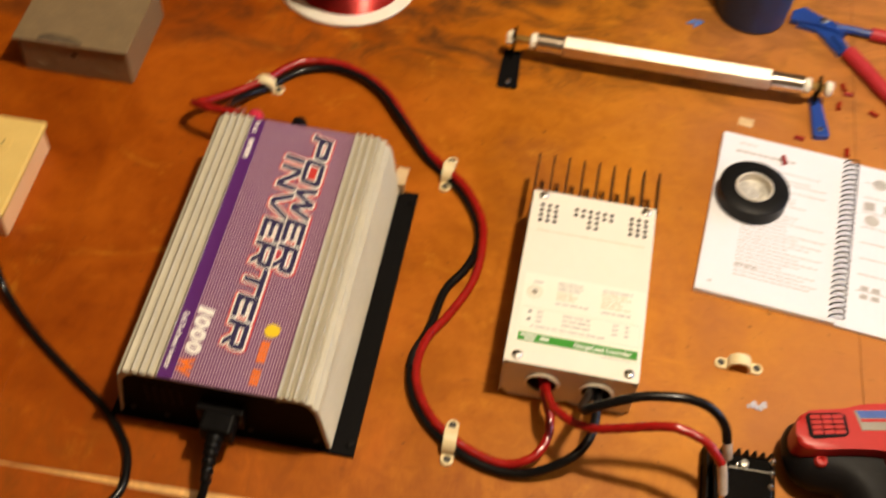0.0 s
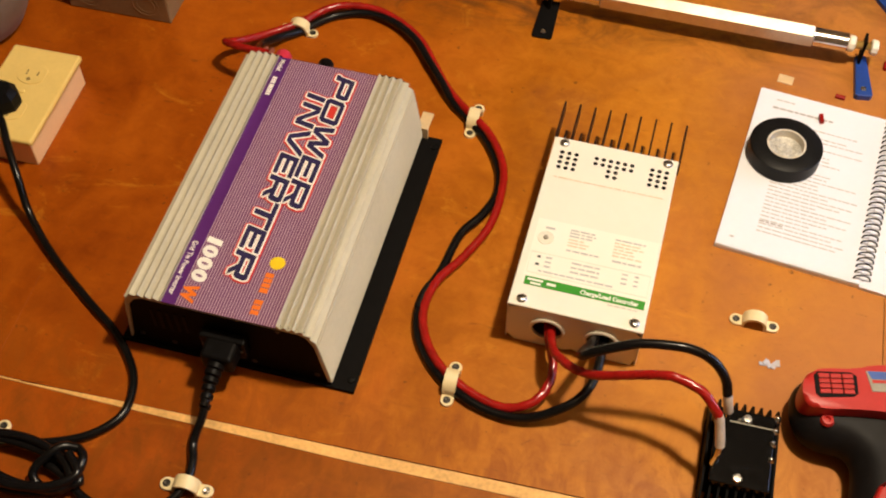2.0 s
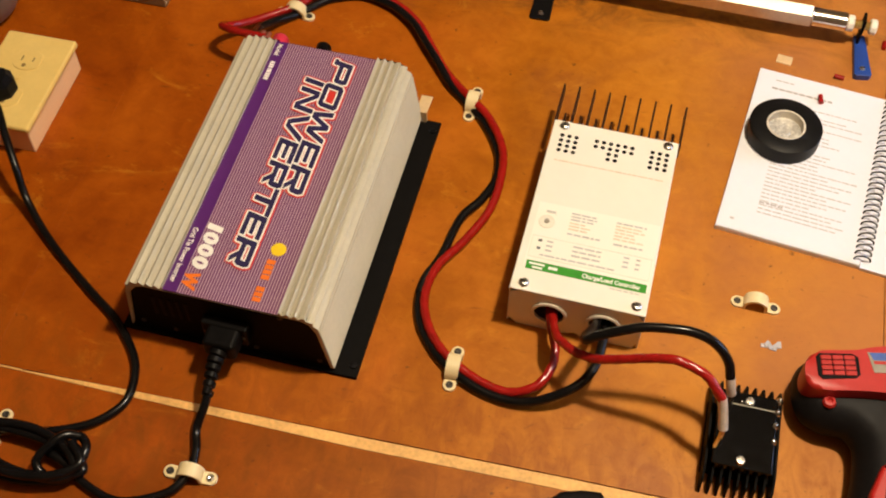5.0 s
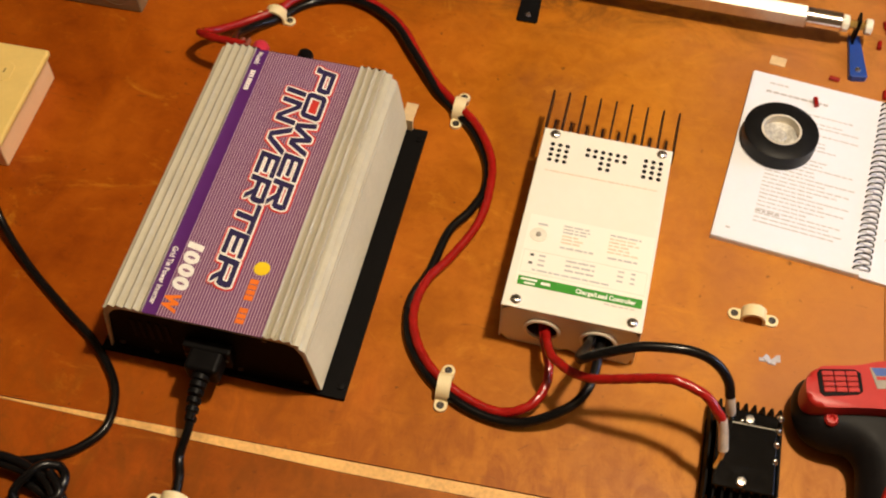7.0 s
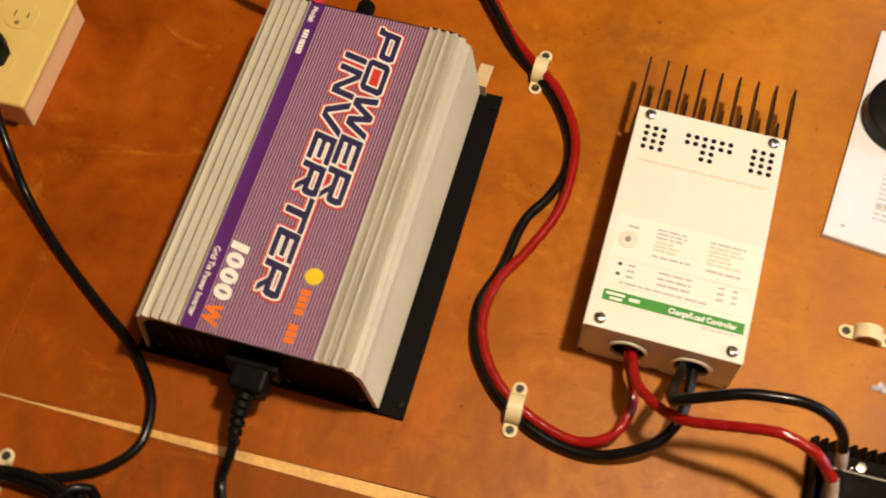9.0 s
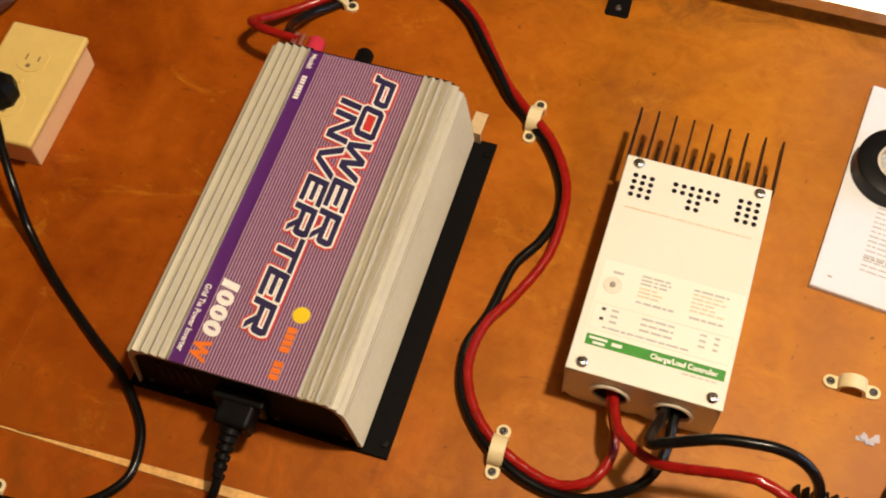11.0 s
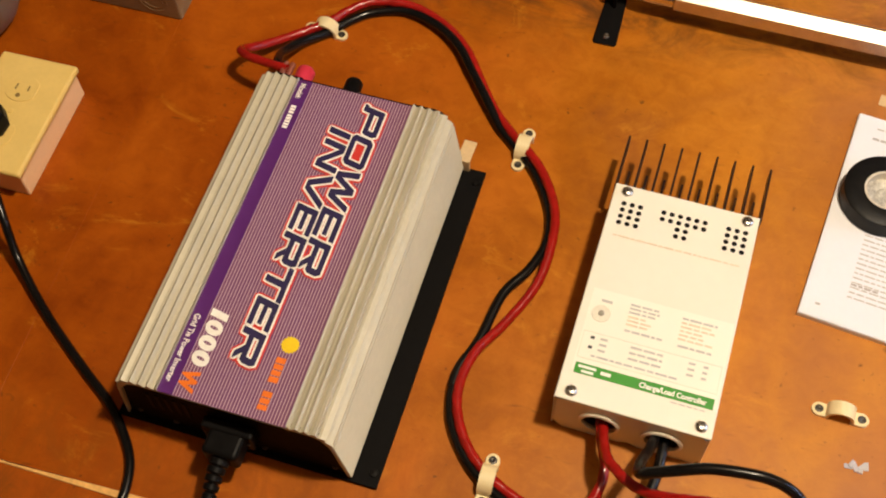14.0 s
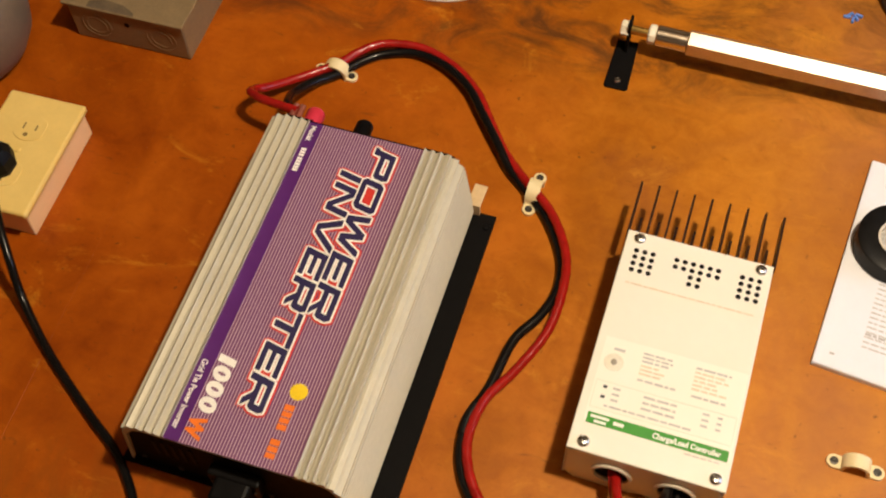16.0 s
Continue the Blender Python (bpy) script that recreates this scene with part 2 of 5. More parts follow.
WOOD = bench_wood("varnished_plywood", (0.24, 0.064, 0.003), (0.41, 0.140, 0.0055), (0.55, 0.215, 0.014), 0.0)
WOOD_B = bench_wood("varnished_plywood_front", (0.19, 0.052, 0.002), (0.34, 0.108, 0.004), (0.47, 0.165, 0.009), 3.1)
BARE = plain("bare_wood_edge", (0.72, 0.40, 0.12), 0.6, vary=0.3, scale=30, bump=0.3)
GAP = plain("joint_dirt", (0.05, 0.025, 0.01), 0.9)
WALL = plain("room_paint", (0.17, 0.12, 0.075), 0.9, scale=3)
CARPET = plain("room_floor", (0.22, 0.17, 0.12), 0.95, scale=8)
ALU = plain("brushed_extrusion", (0.47, 0.435, 0.335), 0.5, 0.12, 0.08, 25, 0.04)
BLACK_PAINT = plain("black_powder_coat", (0.0042, 0.0036, 0.0034), 0.62, spec=0.07, vary=0.3, scale=120, bump=0.15)
FIN = plain("dark_anodised_fin", (0.026, 0.010, 0.006), 0.4, 0.2, spec=0.3, vary=0.3, scale=120)
BLACK_PLASTIC = plain("black_plastic", (0.0045, 0.004, 0.004), 0.42, spec=0.09, vary=0.3)
BLACK_VINYL = plain("black_vinyl", (0.005, 0.0045, 0.0045), 0.2, spec=0.28, vary=0.3, scale=80)
RED_VINYL = plain("red_vinyl", (0.30, 0.008, 0.006), 0.2, vary=0.25, scale=90, bump=0.1)
WHITE_PAINT = plain("white_enamel", (0.77, 0.72, 0.61), 0.4, vary=0.02, scale=14, bump=0.02)
STICKER = plain("sticker_film", (0.80, 0.78, 0.67), 0.35, vary=0.01, scale=14, bump=0.0)
IVORY = plain("ivory_plastic", (0.76, 0.63, 0.36), 0.45, vary=0.06)
CREAM = plain("cream_cover_plate", (0.76, 0.54, 0.17), 0.35, vary=0.05, scale=30, bump=0.02)
SLOT = plain("shaded_slot", (0.22, 0.14, 0.04), 0.6)
PINKWHITE = plain("offwhite_box_plastic", (0.92, 0.62, 0.35), 0.5, vary=0.04, scale=30)
SCREW = plain("screw_steel", (0.62, 0.60, 0.56), 0.25, 1.0, 0.15, 200)
DARKSCREW = plain("dark_screw", (0.05, 0.045, 0.04), 0.4, 0.7, 0.3, 200)
CHROME = plain("chrome", (0.80, 0.78, 0.74), 0.12, 1.0, 0.1, 80, 0.02)
TUBE_ALU = plain("satin_tube", (0.66, 0.59, 0.49), 0.36, 1.0, 0.12, 60, 0.08)
COPPER = plain("dull_lug", (0.30, 0.09, 0.06), 0.4, 0.4, 0.2, 200)
BRASS = plain("brass", (0.60, 0.40, 0.12), 0.3, 1.0, 0.15, 100)
NYLON = plain("white_nylon", (0.82, 0.76, 0.62), 0.5, vary=0.05)
BLUE_PAINT = plain("blue_enamel", (0.012, 0.05, 0.25), 0.35, vary=0.15)
BLUE_DARK = plain("dark_blue_plastic", (0.010, 0.030, 0.085), 0.45, vary=0.2)
RED_GRIP = plain("red_rubber_grip", (0.45, 0.02, 0.03), 0.5, vary=0.15)
RED_SHELL = plain("red_tool_shell", (0.42, 0.016, 0.012), 0.38, vary=0.1, bump=0.08)
GRIP_RUBBER = plain("soft_overmould", (0.006, 0.005, 0.005), 0.5, spec=0.14, vary=0.3, scale=150, bump=0.2)
RUBBER_AND_HOLE_SHADE = plain("black_rubber_and_hole_shade", (0.006, 0.005, 0.005), 0.55, spec=0.10, vary=0.3, scale=150, bump=0.2)
GREY_STEEL = plain("grey_box_steel", (0.25, 0.172, 0.085), 0.5, 0.2, 0.15, 40, 0.1)
GREY_POT = plain("grey_enamel", (0.19, 0.140, 0.095), 0.38, 0.3, 0.12, 15)
PAPER = plain("paper", (0.75, 0.75, 0.80), 0.8, vary=0.02, scale=20, bump=0.02)
PAPER_INK = plain("grey_print", (0.40, 0.38, 0.36), 0.8)
FAINT_INK = plain("faint_print", (0.48, 0.46, 0.43), 0.8)
DARK_INK = plain("dark_print", (0.06, 0.06, 0.06), 0.7)
TAN_INK = plain("tan_print", (0.68, 0.56, 0.40), 0.6)
PALE_INK = plain("pale_print", (0.70, 0.66, 0.54), 0.6)
GREEN_INK = plain("green_print", (0.022, 0.235, 0.008), 0.4)
WHITE_INK = plain("white_print", (0.80, 0.77, 0.70), 0.5)
POTTING = plain("glossy_potting", (0.003, 0.003, 0.003), 0.10, spec=0.2, vary=0.3, scale=120, bump=0.08)
TAPE = plain("electrical_tape", (0.006, 0.0055, 0.0055), 0.42, spec=0.16, vary=0.3, scale=150)
CARD = plain("tape_core", (0.62, 0.56, 0.46), 0.6, vary=0.15, scale=60)
FOIL = plain("worn_silver_label", (0.66, 0.63, 0.58), 0.3, 0.35, 0.55, 70, 0.7)
WIRE = plain("enamelled_wire", (0.40, 0.02, 0.015), 0.22, 0.5, 0.3, 200)
HEATSHRINK = plain("clear_shrink_sleeve", (0.55, 0.46, 0.38), 0.35, vary=0.2)
SOLDER = plain("solder", (0.7, 0.68, 0.62), 0.2, 1.0, 0.2, 300)
FILM = lined("lilac_printed_film", (0.150, 0.047, 0.122), (0.50, 0.35, 0.40), 0.00262, 0.27)
PURPLE = plain("deep_purple_print", (0.085, 0.016, 0.13), 0.32, vary=0.06)
NAVY = plain("navy_print", (0.018, 0.012, 0.06), 0.4)
REDINK = plain("red_print", (0.58, 0.035, 0.025), 0.4)
ORANGE = plain("orange_print", (0.75, 0.16, 0.01), 0.4)
YELLOW = plain("yellow_print", (0.80, 0.55, 0.01), 0.4)
TAGPAPER = plain("kraft_tag", (0.62, 0.44, 0.23), 0.7)
PINK = plain("red_binding_post", (0.55, 0.03, 0.06), 0.35)
GREYPANEL = plain("grey_sticker", (0.28, 0.25, 0.20), 0.4)
BLUEPANEL = plain("blue_sticker", (0.05, 0.10, 0.32), 0.4)
CLEAR, nt_clear, b_clear = nodes_of("clear_plastic_scrap")
b_clear.inputs["Transmission Weight"].default_value = 0.6
b_clear.inputs["Roughness"].default_value = 0.15
b_clear.inputs["Base Color"].default_value = (0.95, 0.95, 1.0, 1)

GLASS, nt_glass, b_glass = nodes_of("window_glass")
b_glass.inputs["Transmission Weight"].default_value = 1.0
b_glass.inputs["Roughness"].default_value = 0.0
DAYLIGHT, nt_day, b_day = nodes_of("daylight_sky")
b_day.inputs["Emission Color"].default_value = (0.42, 0.60, 1.0, 1)
b_day.inputs["Emission Strength"].default_value = 5.6


# ---- building helpers ----
def part(name, bm, material, parent=None, label="", smooth=False):
    me = bpy.data.meshes.new(name)
    bmesh.ops.recalc_face_normals(bm, faces=bm.faces)
    bm.to_mesh(me)
    bm.free()
    me.materials.append(material)
    if smooth:
        for p in me.polygons:
            p.use_smooth = True
        me.set_sharp_from_angle(angle=radians(40))
    ob = new(name, me)
    if parent is not None:
        ob.parent = parent
    if label:
        tagged(ob, label)
    if name in ("print", "note", "heading", "figures", "grey_text", "tan_text", "table_text", "model_bars", "orange_bars", "subtitle", "model_word", "band_words", "maker_mark"):
        tagged(ob, "fine print in short rows", kind="stuff")
    return ob


def thing(name, label, category, m=None, group="", kind=""):
    ob = new(name)
    ob.empty_display_size = 0.02
    if m is not None:
        ob.matrix_basis = m
    return tagged(ob, label, category, group, kind)


def block(sx, sy, sz, at=(0, 0, 0), rz=0.0, bevel=0.0, segs=2, bm=None, tilt=(0, 0)):
    """A box whose base is centred on at, with eased edges."""
    own = bmesh.new()
    bmesh.ops.create_cube(own, size=1.0)
    bmesh.ops.scale(own, vec=(sx, sy, sz), verts=own.verts)
    if bevel:
        bmesh.ops.bevel(own, geom=own.edges[:], offset=bevel, segments=segs, profile=0.5, affect="EDGES")
    bmesh.ops.transform(own, matrix=pose(at[0], at[1], at[2] + sz / 2, tilt[0], tilt[1], rz), verts=own.verts)
    return joined(own, bm)


def joined(own, bm):
    if bm is None:
        return own
    me = bpy.data.meshes.new("tmp")
    own.to_mesh(me)
    own.free()
    bm.from_mesh(me)
    bpy.data.meshes.remove(me)
    return bm


def slab(pts, z0, z1, bevel=0.0, bm=None, segs=2):
    """A flat outline raised from z0 to z1, upper edge eased."""
    own = bmesh.new()
    low = [own.verts.new((x, y, z0)) for x, y in pts]
    high = [own.verts.new((x, y, z1)) for x, y in pts]
    own.faces.new(low[::-1])
    top = own.faces.new(high)
    n = len(pts)
    for i in range(n):
        own.faces.new((low[i], low[(i + 1) % n], high[(i + 1) % n], high[i]))
    if bevel:
        bmesh.ops.bevel(own, geom=list(top.edges), offset=bevel, segments=segs, profile=0.5, affect="EDGES")
    return joined(own, bm)


def lathe(profile, steps=32, m=None, bm=None):
    own = bmesh.new()
    rings = []
    for r, z in profile:
        rings.append([own.verts.new((r * math.cos(2 * math.pi * k / steps), r * math.sin(2 * math.pi * k / steps), z)) for k in range(steps)])
    for a, b in zip(rings, rings[1:]):
        for k in range(steps):
            own.faces.new((a[k], a[(k + 1) % steps], b[(k + 1) % steps], b[k]))
    if profile[0] != profile[-1]:
        for ring, (r, z) in ((rings[0], profile[0]), (rings[-1], profile[-1])):
            if r > 1e-5:
                own.faces.new(ring)
    bmesh.ops.remove_doubles(own, verts=own.verts, dist=1e-6)
    if m is not None:
        bmesh.ops.transform(own, matrix=m, verts=own.verts)
    return joined(own, bm)


def rod(a, b, r, steps=20, bm=None, r2=None, ease=0.0):
    a, b = Vector(a), Vector(b)
    d = (b - a).length
    m = Matrix.Translation(a) @ (b - a).to_track_quat("Z", "Y").to_matrix().to_4x4()
    r2 = r if r2 is None else r2
    prof = [(0, 0), (r - ease, 0), (r, ease), (r2, d - ease), (r2 - ease, d), (0, d)] if ease else [(0, 0), (r, 0), (r2, d), (0, d)]
    return lathe(prof, steps, m, bm)


def spline(pts, per=8):
    """A smooth line through the points."""
    P = [Vector(p) for p in pts]
    P = [2 * P[0] - P[1]] + P + [2 * P[-1] - P[-2]]
    out = []
    for i in range(1, len(P) - 2):
        a, b, c, d = P[i - 1 : i + 3]
        for k in range(per):
            t = k / per
            out.append(0.5 * (2 * b + (c - a) * t + (2 * a - 5 * b + 4 * c - d) * t * t + (3 * b - a - 3 * c + d) * t**3))
    return out + [P[-2]]


def tube(pts, r, sides=12, per=8, bm=None, lay=0.0):
    own = bmesh.new()
    line = spline(pts, per)
    rings, side = [], None
    for i, p in enumerate(line):
        d = (line[min(i + 1, len(line) - 1)] - line[max(i - 1, 0)]).normalized()
        side = d.cross(Vector((0, 0, 1)) if side is None else side.cross(d)).normalized() if side is None else (side - side.dot(d) * d).normalized()
        up = side.cross(d)
        ran = 0.0 if i == 0 else ran + (p - line[i - 1]).length
        lobes = [r * (1 + lay * math.cos(5 * (2 * math.pi * k / sides - 90 * ran))) for k in range(sides)]
        rings.append([own.verts.new(p + lobes[k] * (math.cos(2 * math.pi * k / sides) * side + math.sin(2 * math.pi * k / sides) * up)) for k in range(sides)])
    for a, b in zip(rings, rings[1:]):
        for k in range(sides):
            own.faces.new((a[k], a[(k + 1) % sides], b[(k + 1) % sides], b[k]))
    own.faces.new(rings[0])
    own.faces.new(rings[-1])
    return joined(own, bm)


def lettering(body, size, m, thick=0.0, shear=0.0, stretch=1.0, space=1.0, depth=0.0, join="LEFT"):
    """Words in the built-in font as a mesh, laid by m."""
    cu = bpy.data.curves.new("words", "FONT")
    cu.body, cu.size, cu.offset, cu.shear, cu.space_character, cu.extrude, cu.align_x = body, size, thick, shear, space, depth, join
    cu.resolution_u = 3
    ob = new("words", cu)
    deps = bpy.context.evaluated_depsgraph_get()
    me = bpy.data.meshes.new_from_object(ob.evaluated_get(deps))
    bm = bmesh.new()
    bm.from_mesh(me)
    bpy.data.objects.remove(ob)
    bpy.data.meshes.remove(me)
    bpy.data.curves.remove(cu)
    bmesh.ops.transform(bm, matrix=m @ Matrix.Diagonal((stretch, 1, 1, 1)), verts=bm.verts)
    return bm


def bars(rows, z, height, bm=None, rz=0.0):
    """Lines of print that cannot be read: thin proud bars (x0, x1, y)."""
    own = bmesh.new()
    for x0, x1, y in rows:
        block(x1 - x0, height, 0.0002, ((x0 + x1) / 2, y, z), rz, bm=own)
    return joined(own, bm)


def words_row(x0, x1, y, rng):
    """One row of print broken into words."""
    out, x = [], x0
    while x < x1 - 0.002:
        w = min(rng.uniform(0.003, 0.010), x1 - x)
        out.append((x, x + w, y))
        x += w + 0.0013
    return out


# ---- the room, plain, to close the place ----
def room():
    for name, sx, sy, sz, at in (
        ("floor", 3.6, 4.6, 0.1, (-0.3, 0.6, -0.86)),
        ("ceiling", 3.6, 4.6, 0.1, (-0.3, 0.6, 2.02)),
        ("wall_west", 0.1, 4.6, 2.78, (-2.05, 0.6, -0.76)),
        ("wall_north", 3.4, 0.1, 2.78, (-0.3, 2.85, -0.76)),
        ("wall_south", 3.4, 0.1, 2.78, (-0.3, -1.65, -0.76)),
    ):
        ob = part(name, block(sx, sy, sz, at), CARPET if name == "floor" else WALL)
        tagged(ob, "plain painted room surface" if name != "floor" else "plain brown carpeted floor", name.split("_")[0], kind="structure")

    own = bmesh.new()
    for sy, sz, y, z in ((2.0, 2.78, -0.70, -0.76), (1.6, 2.78, 2.10, -0.76), (1.0, 0.91, 0.80, -0.76), (1.0, 0.87, 0.80, 1.15)):
        block(0.1, sy, sz, (1.45, y, z), bm=own)
    tagged(part("wall_east", own, WALL), "plain painted room surface with a window", "wall", kind="structure")
    win = thing("window_1", "plain window letting in pale blue daylight", "window", pose(1.45, 0.80, 0.15, 0, 0, 90), kind="structure")
    for sx, sz, x, z in ((0.05, 1.0, -0.475, 0), (0.05, 1.0, 0.475, 0), (0.9, 0.05, 0, 0), (0.9, 0.05, 0, 0.95), (0.9, 0.03, 0, 0.485)):
        part("window_frame", block(sx, 0.06, sz, (x, 0, z), bevel=0.003), NYLON, win)
    for z in (0.05, 0.515):
        part("pane", block(0.9, 0.004, 0.43, (0, 0, z)), GLASS, win).visible_shadow = False
    sky = part("backdrop", block(0.02, 3.0, 3.0, (1.9, 0.8, -0.8)), DAYLIGHT)
    tagged(sky, "plain pale blue daylight sky beyond the window", "sky", kind="structure")


room()


# ---- workbench: three varnished boards, a bare edge strip, legs ----
def workbench():
    bench = thing("workbench", "orange-brown varnished plywood workbench, scratched and stained", "workbench")
    back = [(-0.41615, 0.4026), (-0.384, 0.4000), (0.1314, 0.3655), (0.3990, 0.3450), (0.4229, 0.6332), (0.4674, 0.9949), (0.5514, 1.75), (-0.32715, 1.75)]
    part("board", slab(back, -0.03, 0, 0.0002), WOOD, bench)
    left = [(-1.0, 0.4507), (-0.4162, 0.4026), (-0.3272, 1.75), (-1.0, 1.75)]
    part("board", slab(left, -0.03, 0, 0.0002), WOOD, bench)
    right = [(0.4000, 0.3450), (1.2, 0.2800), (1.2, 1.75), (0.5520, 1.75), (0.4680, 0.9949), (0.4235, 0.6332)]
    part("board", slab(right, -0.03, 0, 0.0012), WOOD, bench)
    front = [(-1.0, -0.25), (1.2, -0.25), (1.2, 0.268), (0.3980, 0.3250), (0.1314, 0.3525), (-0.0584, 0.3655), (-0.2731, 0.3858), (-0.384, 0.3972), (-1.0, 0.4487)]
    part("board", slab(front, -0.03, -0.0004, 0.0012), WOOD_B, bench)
    strip = [(-0.384, 0.3976), (-0.2731, 0.3863), (-0.0584, 0.3660), (0.1314, 0.3530), (0.3980, 0.3255), (0.3980, 0.3440), (0.1314, 0.3645), (-0.0584, 0.3772), (-0.2731, 0.3928), (-0.384, 0.3994)]
    thin = [(-1.0, 0.4490), (-0.3845, 0.3980), (-0.3845, 0.3996), (-0.4165, 0.4022), (-1.0, 0.4503)]
    part("edge_strip", slab(thin, -0.03, -0.0006), BARE, bench, "bare worn plywood edge, pale yellow")
    part("edge_strip", slab(strip, -0.03, -0.0006, 0.0008), BARE, bench, "bare worn plywood edge, pale yellow")
    part("underlay", block(2.15, 1.95, 0.02, (0.1, 0.75, -0.0505)), GAP, bench)
    for x in (-0.9, 1.1):
        for y in (-0.15, 1.65):
            part("leg", block(0.07, 0.07, 0.7095, (x, y, -0.76), bevel=0.004), WOOD_B, bench)


workbench()

# ---- inverter ----
INV = pose(-0.19, 0.4475, 0, 0, 0, -5.9)
LEN = 0.318


def shell_line(sign, ribbed=1.0):
    """Half of the ribbed section, from the label's edge over the shoulder down to the foot."""
    if sign < 0:
        path = [(0.0545, 0.0848), (0.0795, 0.0845), (0.0855, 0.0820), (0.0895, 0.0760), (0.0920, 0.068), (0.0985, 0.009)]
    else:
        path = [(0.0545, 0.0848), (0.076, 0.0845), (0.082, 0.0822), (0.0858, 0.0765), (0.0885, 0.068), (0.0970, 0.009)]
    out, run = [(path[0][0], 0.0826)], 0.0
    broad = 0.0375
    for (x0, z0), (x1, z1) in zip(path, path[1:]):
        d = math.hypot(x1 - x0, z1 - z0)
        n = max(2, int(d / 0.0004))
        for k in range(n):
            s = run + d * k / n
            if s < broad:
                rib = 0.0034 * (1 - abs(math.sin(math.pi * s / 0.0075))) ** 0.75 + 0.0018 * min(1.0, 3.5 * abs(math.sin(math.pi * (s / 0.0075 - 0.36)))) - 0.0010
            else:
                rib = (0.0040 if sign > 0 else 0.0018) * min(1.0, 1.25 * abs(math.sin(math.pi * (s - broad) / 0.0042)))
            rib *= ribbed
            nx, nz = (z0 - z1) / d, (x1 - x0) / d
            t = k / n
            out.append((x0 + (x1 - x0) * t + nx * rib, z0 + (z1 - z0) * t + nz * rib))
        run += d
    out.append(path[-1])
    return [(-0.004 + sign * x, z) for x, z in out]


def wall_of(section, y0, y1, bm=None):
    own = bmesh.new()
    a = [own.verts.new((x, y0, z)) for x, z in section]
    b = [own.verts.new((x, y1, z)) for x, z in section]
    n = len(section)
    for i in range(n):
        own.faces.new((a[i], a[(i + 1) % n], b[(i + 1) % n], b[i]))
    own.faces.new(a[::-1])
    own.faces.new(b)
    return joined(own, bm)


